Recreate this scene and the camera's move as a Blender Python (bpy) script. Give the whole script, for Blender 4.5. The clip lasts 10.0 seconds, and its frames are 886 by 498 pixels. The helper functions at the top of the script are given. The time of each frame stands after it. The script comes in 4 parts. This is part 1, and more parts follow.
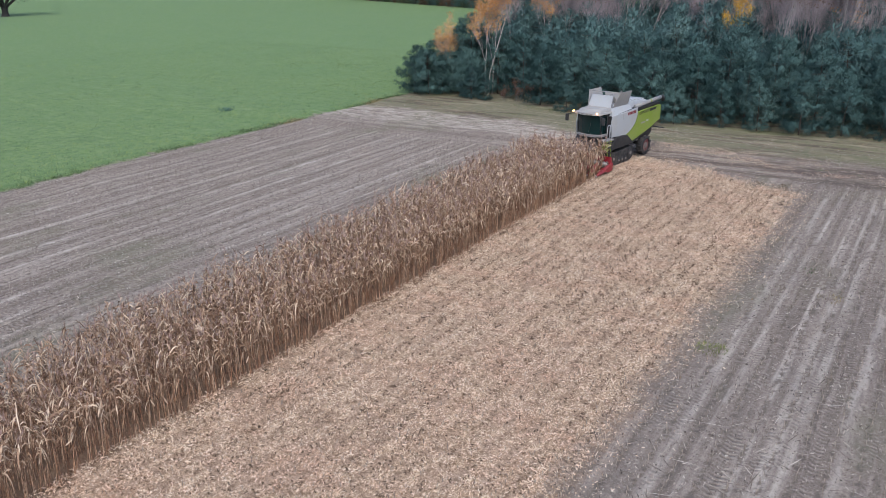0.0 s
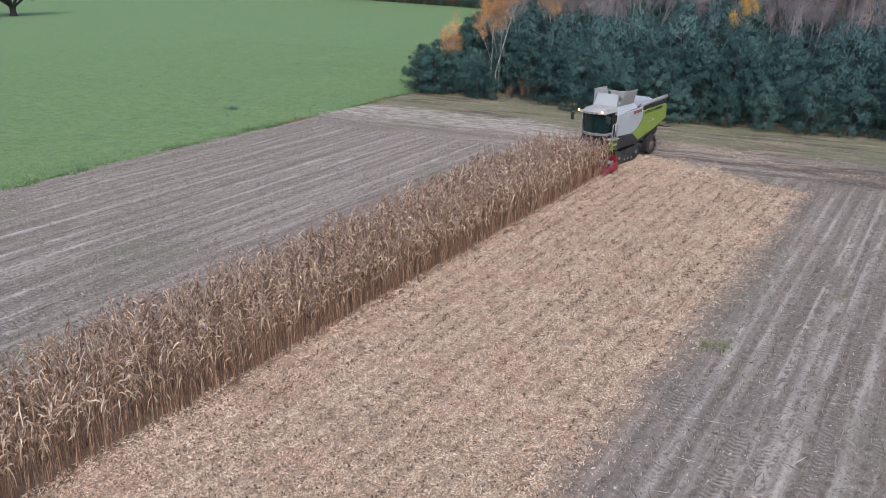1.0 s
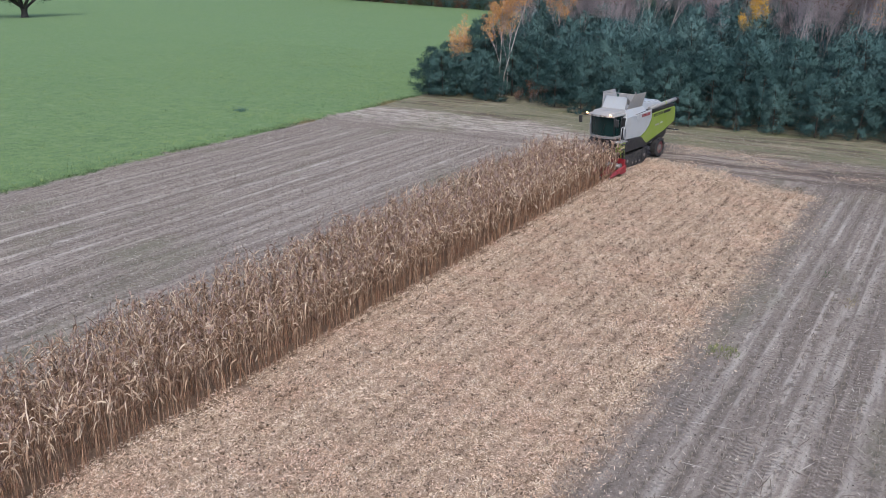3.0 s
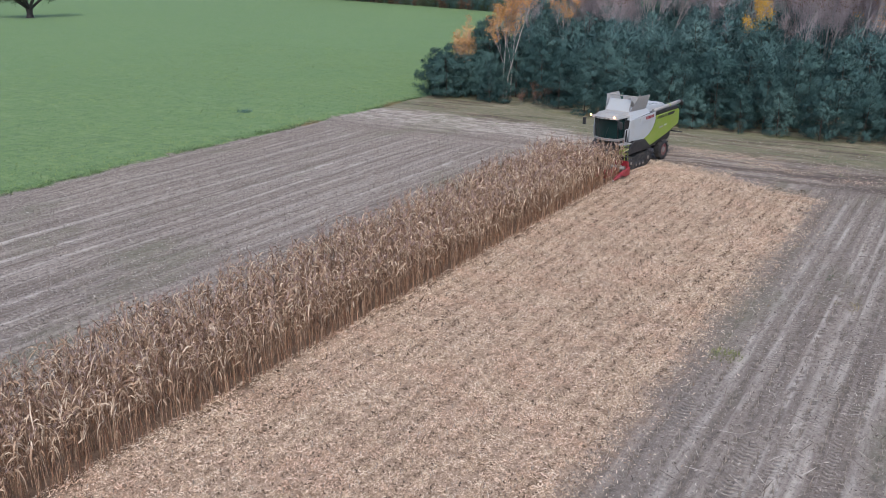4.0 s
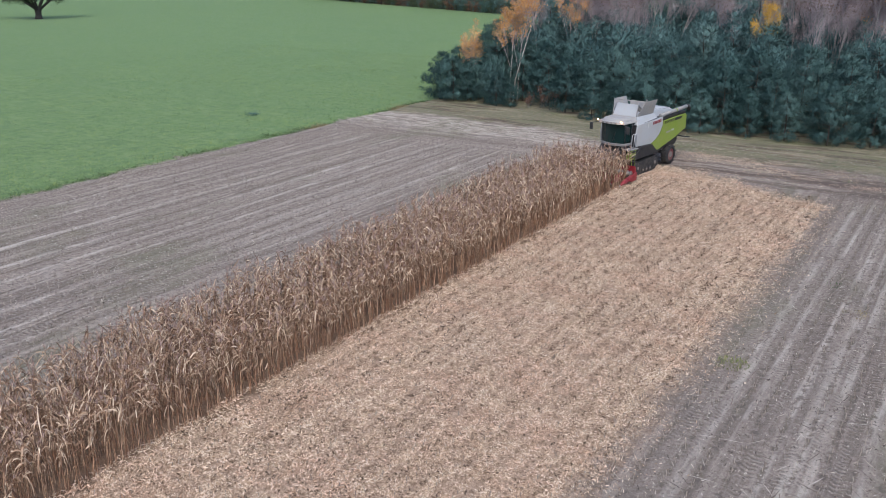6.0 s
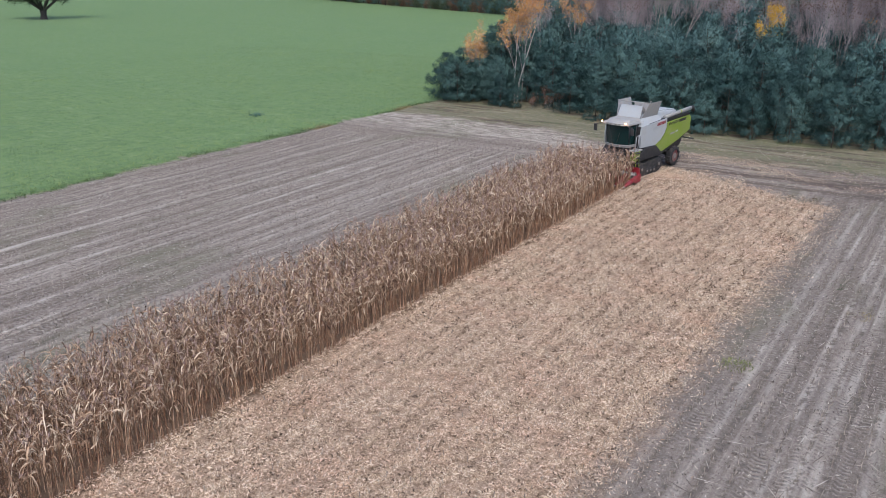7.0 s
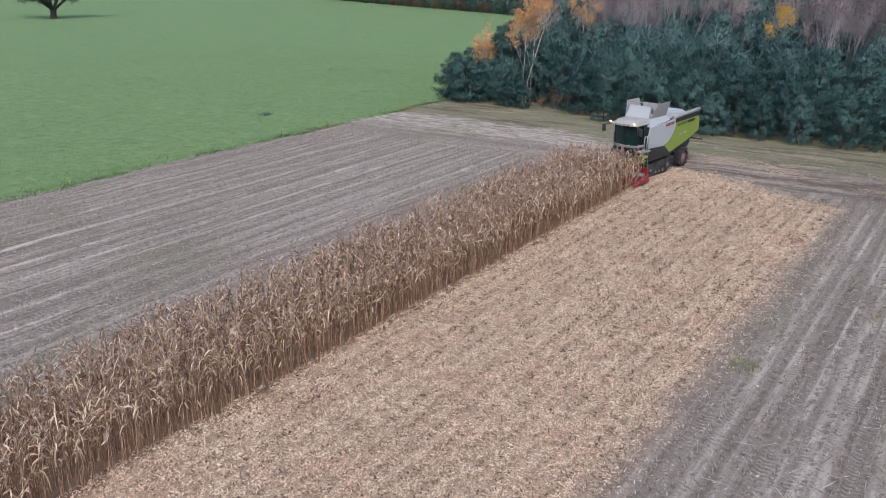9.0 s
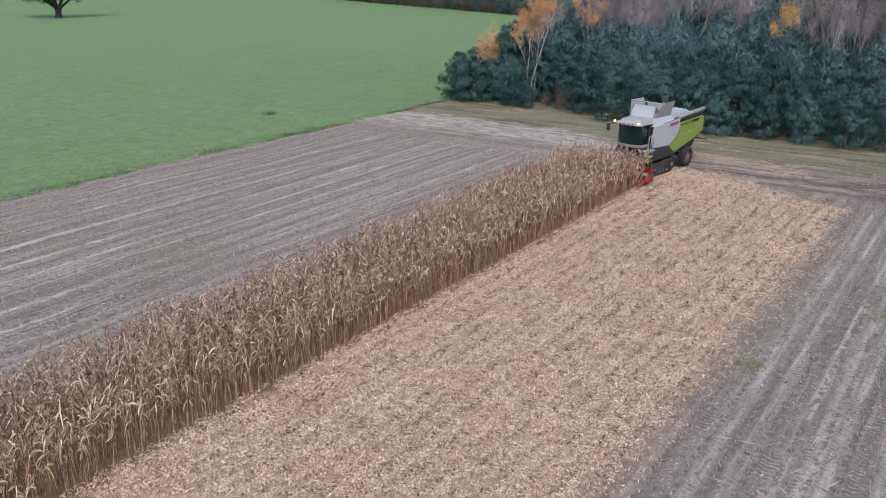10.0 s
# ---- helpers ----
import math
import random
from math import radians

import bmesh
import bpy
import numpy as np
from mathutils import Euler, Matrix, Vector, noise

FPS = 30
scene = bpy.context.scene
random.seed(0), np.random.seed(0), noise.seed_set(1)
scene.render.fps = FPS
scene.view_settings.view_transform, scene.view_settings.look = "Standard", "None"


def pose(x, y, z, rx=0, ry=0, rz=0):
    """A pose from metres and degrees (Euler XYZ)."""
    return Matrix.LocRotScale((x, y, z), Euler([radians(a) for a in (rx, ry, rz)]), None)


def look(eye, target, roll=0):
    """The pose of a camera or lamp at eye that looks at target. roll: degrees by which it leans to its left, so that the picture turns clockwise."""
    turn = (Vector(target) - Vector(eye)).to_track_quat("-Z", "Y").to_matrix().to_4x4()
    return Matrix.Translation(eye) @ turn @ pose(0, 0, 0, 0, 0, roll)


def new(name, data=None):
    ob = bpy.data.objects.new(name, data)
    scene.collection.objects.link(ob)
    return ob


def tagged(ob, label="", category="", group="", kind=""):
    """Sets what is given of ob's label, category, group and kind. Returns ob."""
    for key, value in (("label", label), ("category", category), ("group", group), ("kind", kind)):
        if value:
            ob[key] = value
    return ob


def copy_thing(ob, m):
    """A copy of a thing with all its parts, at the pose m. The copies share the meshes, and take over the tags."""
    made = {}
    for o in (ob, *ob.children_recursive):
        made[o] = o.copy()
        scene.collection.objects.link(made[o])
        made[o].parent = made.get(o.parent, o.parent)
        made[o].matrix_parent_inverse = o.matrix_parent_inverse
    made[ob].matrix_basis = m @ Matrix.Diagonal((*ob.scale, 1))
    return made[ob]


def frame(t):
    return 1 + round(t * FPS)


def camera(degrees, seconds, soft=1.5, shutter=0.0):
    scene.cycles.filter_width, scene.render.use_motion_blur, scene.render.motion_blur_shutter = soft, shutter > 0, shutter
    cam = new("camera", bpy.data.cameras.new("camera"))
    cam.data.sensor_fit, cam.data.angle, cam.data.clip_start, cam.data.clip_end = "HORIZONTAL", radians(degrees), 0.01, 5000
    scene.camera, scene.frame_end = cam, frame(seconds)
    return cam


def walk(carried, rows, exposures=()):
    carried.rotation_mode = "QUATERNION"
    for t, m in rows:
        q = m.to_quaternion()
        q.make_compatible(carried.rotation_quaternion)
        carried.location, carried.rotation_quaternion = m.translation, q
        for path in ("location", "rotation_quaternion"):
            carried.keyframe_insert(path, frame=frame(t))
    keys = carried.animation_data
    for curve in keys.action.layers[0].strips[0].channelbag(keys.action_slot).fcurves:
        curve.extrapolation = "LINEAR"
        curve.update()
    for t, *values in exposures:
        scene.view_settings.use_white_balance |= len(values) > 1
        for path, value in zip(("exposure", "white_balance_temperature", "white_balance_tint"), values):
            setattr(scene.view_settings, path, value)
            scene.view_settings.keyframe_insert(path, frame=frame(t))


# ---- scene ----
cam = camera(55.3, 10.0, soft=0.9)
walk(cam, [
    (0, pose(-0.111, -0.136, 13.671, 70.912, 0.175, 31.166)),
    (0.5, pose(-0.081, -0.101, 13.595, 70.945, 0.173, 31.392)),
    (1, pose(-0.039, -0.084, 13.541, 70.946, 0.156, 31.607)),
    (1.5, pose(-0.010, -0.077, 13.549, 70.947, 0.195, 31.770)),
    (2, pose(-0.003, -0.020, 13.527, 70.995, 0.153, 31.975)),
    (2.5, pose(-0.014, -0.017, 13.545, 71.041, 0.121, 32.097)),
    (4, pose(0.017, -0.019, 13.659, 71.113, 0.030, 32.509)),
    (4.5, pose(-0.001, 0.018, 13.734, 71.131, 0.007, 32.636)),
    (5, pose(0.000, 0.000, 13.800, 71.147, 0.000, 32.750)),
    (5.5, pose(-0.023, 0.003, 13.832, 71.175, -0.052, 32.849)),
    (7, pose(-0.031, -0.040, 13.874, 71.254, -0.145, 33.245)),
    (7.5, pose(-0.025, -0.087, 13.910, 71.220, -0.185, 33.361)),
    (8, pose(-0.024, -0.098, 13.906, 71.253, -0.229, 33.513)),
    (8.5, pose(-0.024, -0.119, 13.909, 71.248, -0.216, 33.641)),
    (9, pose(-0.044, -0.147, 13.871, 71.261, -0.255, 33.770)),
    (9.5, pose(-0.054, -0.176, 13.845, 71.259, -0.279, 33.907)),
    (10, pose(-0.050, -0.188, 13.824, 71.264, -0.302, 34.040)),
], exposures=[(0, 0.60, 6000, 10), (10, 0.60, 6000, 10)])

# ---- light ----
world = bpy.data.worlds.new("sky")
scene.world = world
world.use_nodes = True
wn = world.node_tree.nodes
sky = wn.new("ShaderNodeTexSky")
sky.sky_type = "NISHITA"
sky.sun_disc = False
sky.sun_elevation = radians(51)
sky.sun_rotation = radians(150)
sky.air_density, sky.dust_density, sky.ozone_density = 1.0, 3.0, 1.0
wn["Background"].inputs[1].default_value = 0.13
world.node_tree.links.new(sky.outputs[0], wn["Background"].inputs[0])

sun_data = bpy.data.lights.new("sun", "SUN")
sun_data.energy, sun_data.angle, sun_data.color = 1.2, radians(40), (1.0, 0.93, 0.86)
sun = new("sun", sun_data)
sun.matrix_world = look((16, -28, 40), (0, 0, 0))


# ---- materials ----
def material(name, rough=0.8, metal=0.0, spec=0.3):
    m = bpy.data.materials.new(name)
    m.use_nodes = True
    b = m.node_tree.nodes["Principled BSDF"]
    b.inputs["Roughness"].default_value = rough
    b.inputs["Metallic"].default_value = metal
    b.inputs["Specular IOR Level"].default_value = spec
    return m


class Nodes:
    """Short calls for the nodes of one material."""

    def __init__(self, m):
        self.tree = m.node_tree
        self.bsdf = m.node_tree.nodes["Principled BSDF"]

    def put(self, socket, value):
        if isinstance(value, bpy.types.NodeSocket):
            self.tree.links.new(value, socket)
        elif isinstance(value, tuple) and len(value) == 3 and socket.type == "RGBA":
            socket.default_value = (*value, 1)
        else:
            socket.default_value = value

    def math(self, op, a, b=0.0, c=0.0):
        n = self.tree.nodes.new("ShaderNodeMath")
        n.operation = op
        for s, v in zip(n.inputs, (a, b, c)):
            self.put(s, v)
        return n.outputs[0]

    def step(self, v, lo, hi, a=0.0, b=1.0):
        n = self.tree.nodes.new("ShaderNodeMapRange")
        n.interpolation_type = "SMOOTHSTEP"
        for s, x in zip(n.inputs, (v, lo, hi, a, b)):
            self.put(s, x)
        return n.outputs[0]

    def mix(self, f, a, b, blend="MIX"):
        n = self.tree.nodes.new("ShaderNodeMix")
        n.data_type, n.blend_type = "RGBA", blend
        self.put(n.inputs[0], f)
        self.put(n.inputs[6], a)
        self.put(n.inputs[7], b)
        return n.outputs[2]

    def place(self, scale=(1, 1, 1)):
        c = self.tree.nodes.new("ShaderNodeTexCoord")
        m = self.tree.nodes.new("ShaderNodeMapping")
        m.inputs["Scale"].default_value = scale
        self.tree.links.new(c.outputs["Object"], m.inputs["Vector"])
        return m.outputs[0]

    def noise(self, at, scale, detail=4.0, rough=0.55, colour=False):
        n = self.tree.nodes.new("ShaderNodeTexNoise")
        self.put(n.inputs["Vector"], at)
        n.inputs["Scale"].default_value = scale
        n.inputs["Detail"].default_value = detail
        n.inputs["Roughness"].default_value = rough
        return n.outputs["Color" if colour else "Fac"]

    def ramp(self, f, stops):
        n = self.tree.nodes.new("ShaderNodeValToRGB")
        e = n.color_ramp.elements
        while len(e) < len(stops):
            e.new(0.5)
        for k, (p, c) in zip(e, stops):
            k.position, k.color = p, (*c, 1)
        self.put(n.inputs[0], f)
        return n.outputs[0]

    def island(self):
        return self.tree.nodes.new("ShaderNodeNewGeometry").outputs["Random Per Island"]

    def object_random(self):
        return self.tree.nodes.new("ShaderNodeObjectInfo").outputs["Random"]

    def bump(self, height, strength=0.5, distance=0.05):
        n = self.tree.nodes.new("ShaderNodeBump")
        n.inputs["Strength"].default_value = strength
        n.inputs["Distance"].default_value = distance
        self.put(n.inputs["Height"], height)
        self.tree.links.new(n.outputs[0], self.bsdf.inputs["Normal"])

    def colour(self, c):
        self.put(self.bsdf.inputs["Base Color"], c)


def island_material(name, stops, rough=0.8, grain=(3.0, 0.35)):
    """Each loose piece takes its own shade from the ramp; a slow noise shifts whole patches."""
    m = material(name, rough)
    k = Nodes(m)
    slow = k.noise(k.place(), grain[0], 3)
    f = k.math("ADD", k.island(), k.math("MULTIPLY", k.math("SUBTRACT", slow, 0.5), grain[1] * 2))
    k.colour(k.ramp(f, stops))
    return m


# All ground in one sheet: meadow, stubble, straw and headland by place.
EDGE_MEADOW, EDGE_CORN, EDGE_STRAW = -49.8, -19.15, -7.3
# wheel tracks along the rows: centre and half width
TRACKS = [(-46.2, 0.2), (-43.6, 0.18), (-40.85, 0.22), (-38.4, 0.2), (-36.5, 0.24), (-34.9, 0.14), (-33.1, 0.2), (-31.3, 0.2), (-29.9, 0.14),
          (-5.75, 0.24), (-4.9, 0.10), (-3.75, 0.16), (-3.05, 0.24), (-2.55, 0.14), (-1.25, 0.24), (0.3, 0.22), (1.4, 0.18), (3.1, 0.24)]
ground_mat = material("ground_soil_and_grass", 0.95, 0, 0.15)
k = Nodes(ground_mat)
pos = k.place()
sep = k.tree.nodes.new("ShaderNodeSeparateXYZ")
k.tree.links.new(pos, sep.inputs[0])
X, Y = sep.outputs[0], sep.outputs[1]
wob = k.math("SUBTRACT", k.noise(pos, 0.35, 5), 0.5)
wob2 = k.math("SUBTRACT", k.noise(pos, 1.7, 4), 0.5)
fine = k.noise(pos, 14.0, 5, 0.7)
grit = k.noise(pos, 34.0, 3, 0.7)
mid = k.noise(pos, 2.5, 5, 0.6)
big = k.noise(pos, 0.12, 4, 0.6)
lanes = k.noise(k.place((1.35, 0.035, 1)), 1.0, 3, 0.6)
lanes2 = k.noise(k.place((4.2, 0.16, 1)), 1.0, 3, 0.6)
Yw = k.math("ADD", Y, k.math("ADD", k.math("MULTIPLY", wob, 5.0), k.math("MULTIPLY", wob2, 1.6)))
Xw = k.math("ADD", X, k.math("ADD", k.math("MULTIPLY", wob, 1.6), k.math("MULTIPLY", wob2, 1.2)))
# dry grey soil with paler wheel lanes and dark damp clods
cross = k.noise(k.place((0.05, 1.1, 1)), 1.0, 4, 0.6)
turned = k.step(k.math("ADD", Y, k.math("MULTIPLY", wob, 3.0)), 55.0, 57.5)
lane = k.mix(turned, lanes, cross)
soil = k.mix(k.step(lane, 0.36, 0.68), (0.205, 0.172, 0.148), (0.365, 0.318, 0.276))
soil = k.mix(k.math("MULTIPLY", k.step(lanes2, 0.54, 0.70), k.step(turned, 0.0, 1.0, 0.65, 0.0)), soil, (0.47, 0.41, 0.355))
soil = k.mix(k.math("MULTIPLY", k.step(k.noise(k.place((2.6, 0.45, 1)), 1.0, 5, 0.7), 0.50, 0.68), 0.55), soil, (0.165, 0.135, 0.115))
soil = k.mix(k.math("MULTIPLY", k.step(mid, 0.50, 0.72), 0.5), soil, (0.135, 0.110, 0.098))
soil = k.mix(k.math("MULTIPLY", k.step(fine, 0.50, 0.75), 0.5), soil, (0.40, 0.34, 0.28))
soil = k.mix(k.math("MULTIPLY", k.step(grit, 0.54, 0.66), 0.55), soil, (0.47, 0.405, 0.34))
soil = k.mix(k.math("MULTIPLY", k.step(grit, 0.46, 0.36), 0.60), soil, (0.130, 0.105, 0.090))
# trampled patches, damp or chaffy, a hand to a metre across
clod = k.noise(k.place((1.0, 0.8, 1)), 5.5, 5, 0.75)
soil = k.mix(k.step(clod, 0.50, 0.64, 0.0, 0.50), soil, (0.140, 0.116, 0.100))
soil = k.mix(k.step(clod, 0.47, 0.35, 0.0, 0.50), soil, (0.47, 0.42, 0.365))
Xt = k.math("ADD", X, k.math("MULTIPLY", k.math("SUBTRACT", k.noise(k.place((0.2, 0.07, 1)), 1.0, 3), 0.5), 0.5))
track = 0.0
for c, w in TRACKS:
    track = k.math("MAXIMUM", k.step(k.math("ABSOLUTE", k.math("SUBTRACT", Xt, c)), w * 0.5, w * 1.35, 1, 0), track)
track = k.math("MULTIPLY", track, k.step(turned, 0.0, 1.0, 1.0, 0.0))
worn = k.step(k.noise(k.place((1.6, 0.22, 1)), 1.0, 6, 0.72), 0.40, 0.62, 0.15, 0.95)
patchy = k.step(k.noise(k.place((0.22, 0.10, 1)), 1.0, 4, 0.6), 0.38, 0.62, 0.25, 1.0)
worn = k.math("MULTIPLY", worn, k.mix(k.step(X, -26.0, -20.0), patchy, (1.0, 1.0, 1.0)))
soil = k.mix(k.math("MULTIPLY", track, worn), soil, (0.55, 0.495, 0.437))
# stubble rows: a broken dark line every 0.75 m, and lug prints of tyres in some lanes between them
lane_at = k.math("DIVIDE", k.math("ADD", X, 19.45), 0.75)
off_row = k.math("MULTIPLY", k.math("ABSOLUTE", k.math("SUBTRACT", k.math("FRACT", k.math("ADD", lane_at, 0.5)), 0.5)), 0.75)
on_row = k.math("MULTIPLY", k.step(k.math("ADD", off_row, k.math("MULTIPLY", wob2, 0.10)), 0.05, 0.17, 1, 0), k.step(k.noise(k.place((1.2, 1.5, 1)), 2.4, 4, 0.7), 0.44, 0.58, 0.0, 0.75))
unturned = k.step(turned, 0.0, 1.0, 1.0, 0.0)
soil = k.mix(k.math("MULTIPLY", on_row, unturned), soil, (0.120, 0.098, 0.082))
lane_pick = k.noise(k.place((1.1, 0.05, 1)), 1.0, 2)
lug = k.math("SINE", k.math("MULTIPLY", k.math("ADD", Y, k.math("MULTIPLY", off_row, 0.5)), 2 * math.pi / 0.21))
tread = k.math("MULTIPLY", k.step(off_row, 0.13, 0.19), k.math("MULTIPLY", k.step(lane_pick, 0.47, 0.54), k.step(k.noise(k.place((0.7, 0.5, 1)), 1.0, 4, 0.65), 0.42, 0.56)))
tread = k.math("MULTIPLY", tread, unturned)
soil = k.mix(k.math("MULTIPLY", tread, k.step(lug, 0.1, 0.8, 0.0, 0.32)), soil, (0.46, 0.405, 0.35))
soil = k.mix(k.math("MULTIPLY", tread, k.step(lug, -0.1, -0.8, 0.0, 0.30)), soil, (0.125, 0.104, 0.090))
thin_lane = k.math("MULTIPLY", k.step(k.noise(k.place((6.5, 0.30, 1)), 1.0, 4, 0.65), 0.55, 0.66), k.step(turned, 0.0, 1.0, 0.40, 0.0))
soil = k.mix(k.math("MULTIPLY", thin_lane, k.step(X, -26.0, -20.0, 1.0, 0.35)), soil, (0.47, 0.42, 0.365))
soil = k.mix(k.math("MULTIPLY", k.step(k.noise(k.place((0.16, 0.07, 1)), 1.0, 5, 0.65), 0.50, 0.66), 0.55), soil, (0.175, 0.178, 0.115))
ends = k.math("MULTIPLY", k.step(Yw, 58.5, 62.5), k.step(X, -27.0, -24.0, 1, 0))
soil = k.mix(k.math("MULTIPLY", ends, k.step(k.noise(k.place((0.55, 1.8, 1)), 1.0, 5, 0.7), 0.44, 0.58, 0.0, 0.85)), soil, (0.50, 0.450, 0.385))
mud = k.math("MULTIPLY", turned, k.step(X, -24.0, -20.0))
soil = k.mix(k.math("MULTIPLY", mud, k.step(k.noise(k.place((0.10, 0.75, 1)), 1.0, 6, 0.7), 0.56, 0.44, 0.0, 0.95)), soil, (0.125, 0.096, 0.080))
damp = k.math("MULTIPLY", k.step(X, -9.0, -6.5), k.step(k.noise(k.place((0.10, 0.05, 1)), 1.0, 4, 0.6), 0.30, 0.60, 0.15, 0.60))
soil = k.mix(damp, soil, k.mix(0.5, soil, (0.125, 0.108, 0.096)))
soil = k.mix(1.0, soil, (1.0, 0.99, 0.975), "MULTIPLY")
# straw and chaff
straw = k.mix(k.step(fine, 0.35, 0.65), (0.34, 0.235, 0.160), (0.68, 0.515, 0.385))
rowed = k.noise(k.place((2.67, 2.4, 1)), 1.5, 5, 0.75)
straw = k.mix(k.math("MULTIPLY", k.step(rowed, 0.48, 0.62), 0.6), straw, (0.20, 0.135, 0.088))
straw = k.mix(k.math("MULTIPLY", k.step(grit, 0.50, 0.40), 0.7), straw, (0.17, 0.11, 0.072))
straw = k.mix(k.math("MULTIPLY", k.step(mid, 0.50, 0.75), 0.35), straw, (0.23, 0.15, 0.10))
# meadow
grass = k.mix(k.step(mid, 0.35, 0.7), (0.116, 0.192, 0.070), (0.172, 0.260, 0.096))
grass = k.mix(k.math("MULTIPLY", k.step(fine, 0.45, 0.8), 0.6), grass, (0.195, 0.265, 0.085))
grass = k.mix(k.math("MULTIPLY", k.step(k.noise(k.place((0.06, 0.10, 1)), 1.0, 6, 0.65), 0.42, 0.68), 0.7), grass, (0.128, 0.212, 0.078))
grass = k.mix(k.math("MULTIPLY", k.step(k.noise(k.place((0.55, 0.16, 1)), 1.0, 5, 0.7), 0.54, 0.70), 0.45), grass, (0.085, 0.150, 0.062))
grass = k.mix(k.math("MULTIPLY", k.step(k.noise(k.place((0.9, 0.5, 1)), 1.6, 6, 0.8), 0.50, 0.64), 0.75), grass, (0.095, 0.160, 0.066))
grass = k.mix(k.math("MULTIPLY", k.step(k.noise(k.place((0.5, 0.9, 1)), 1.0, 6, 0.75), 0.52, 0.68), 0.55), grass, (0.230, 0.310, 0.135))
# dry headland grass
head = k.mix(k.step(mid, 0.35, 0.65), (0.215, 0.190, 0.135), (0.150, 0.160, 0.098))
head = k.mix(k.math("MULTIPLY", k.step(fine, 0.5, 0.75), 0.7), head, (0.34, 0.265, 0.165))
head = k.mix(k.math("MULTIPLY", k.step(k.noise(k.place((0.12, 0.9, 1)), 1.0, 4), 0.50, 0.62), 0.85), head, (0.105, 0.078, 0.060))
in_straw = k.math("MULTIPLY", k.step(Xw, EDGE_CORN - 0.6, EDGE_CORN + 0.2), k.step(k.math("ADD", Xw, k.math("MULTIPLY", k.math("SUBTRACT", mid, 0.5), 2.2)), EDGE_STRAW - 1.2, EDGE_STRAW + 0.7, 1, 0))
in_straw = k.math("MULTIPLY", in_straw, k.step(k.math("ADD", Yw, k.math("MULTIPLY", X, 0.35)), 50.2, 51.2, 1, 0))
col = k.mix(in_straw, soil, straw)
in_corn = k.math("MULTIPLY", k.step(Xw, EDGE_CORN - 6.3, EDGE_CORN - 5.7), k.step(Xw, EDGE_CORN - 0.3, EDGE_CORN + 0.3, 1, 0))
in_corn = k.math("MULTIPLY", in_corn, k.step(Yw, 51.5, 53.0, 1, 0))
col = k.mix(in_corn, col, k.mix(fine, (0.11, 0.07, 0.045), (0.30, 0.205, 0.14)))
# the turning strip at the end of the rows: mud to grass
head = k.mix(k.math("MULTIPLY", k.step(k.noise(k.place((0.16, 0.62, 1)), 1.3, 6, 0.72), 0.50, 0.66), 0.55), head, (0.37, 0.31, 0.225))
head = k.mix(k.math("MULTIPLY", k.step(k.noise(k.place((0.11, 0.42, 1)), 0.9, 6, 0.7), 0.52, 0.66), 0.6), head, (0.130, 0.145, 0.068))
in_head = k.step(k.math("ADD", Yw, k.step(X, -34.0, -22.0, -2.0, 1.0)), 63.4, 65.6)
col = k.mix(in_head, col, head)
in_meadow = k.math("MAXIMUM", k.step(Xw, EDGE_MEADOW - 0.3, EDGE_MEADOW + 0.3, 1, 0), k.step(Yw, 255, 262))
in_meadow = k.math("MAXIMUM", in_meadow, k.step(X, 70, 80))
col = k.mix(in_meadow, col, grass)
k.colour(col)
k.put(k.bsdf.inputs["Sheen Weight"], k.math("MULTIPLY", in_meadow, 0.08))
k.bsdf.inputs["Sheen Roughness"].default_value = 0.35
k.bump(k.math("ADD", k.math("ADD", fine, k.math("MULTIPLY", k.math("MULTIPLY", tread, lug), 0.45)), k.math("MULTIPLY", k.math("ADD", mid, clod), 1.5)), 0.8, 0.05)


# ---- mesh helpers ----
def thing(name, label, category, group="", kind="", at=None):
    ob = new(name)
    ob.empty_display_size = 0.3
    if at is not None:
        ob.matrix_basis = at
    return tagged(ob, label, category, group, kind)


def mesh_of(name, verts, faces, mats=(), which=None, smooth=False):
    """A mesh from arrays of corners and of faces that all have the same number of corners."""
    me = bpy.data.meshes.new(name)
    verts = np.asarray(verts, np.float32)
    faces = np.asarray(faces, np.int32)
    n = faces.shape[1]
    me.vertices.add(len(verts))
    me.vertices.foreach_set("co", verts.ravel())
    me.loops.add(faces.size)
    me.loops.foreach_set("vertex_index", faces.ravel())
    me.polygons.add(len(faces))
    me.polygons.foreach_set("loop_start", np.arange(0, faces.size, n, dtype=np.int32))
    me.polygons.foreach_set("loop_total", np.full(len(faces), n, np.int32))
    for m in mats:
        me.materials.append(m)
    if which is not None:
        me.polygons.foreach_set("material_index", np.asarray(which, np.int32))
    if smooth:
        me.polygons.foreach_set("use_smooth", np.ones(len(faces), bool))
    me.update(calc_edges=True)
    return me


def part(name, bm, mat, parent=None, label=""):
    me = bpy.data.meshes.new(name)
    bm.to_mesh(me)
    bm.free()
    me.materials.append(mat)
    ob = new(name, me)
    if parent is not None:
        ob.parent = parent
    return tagged(ob, label)


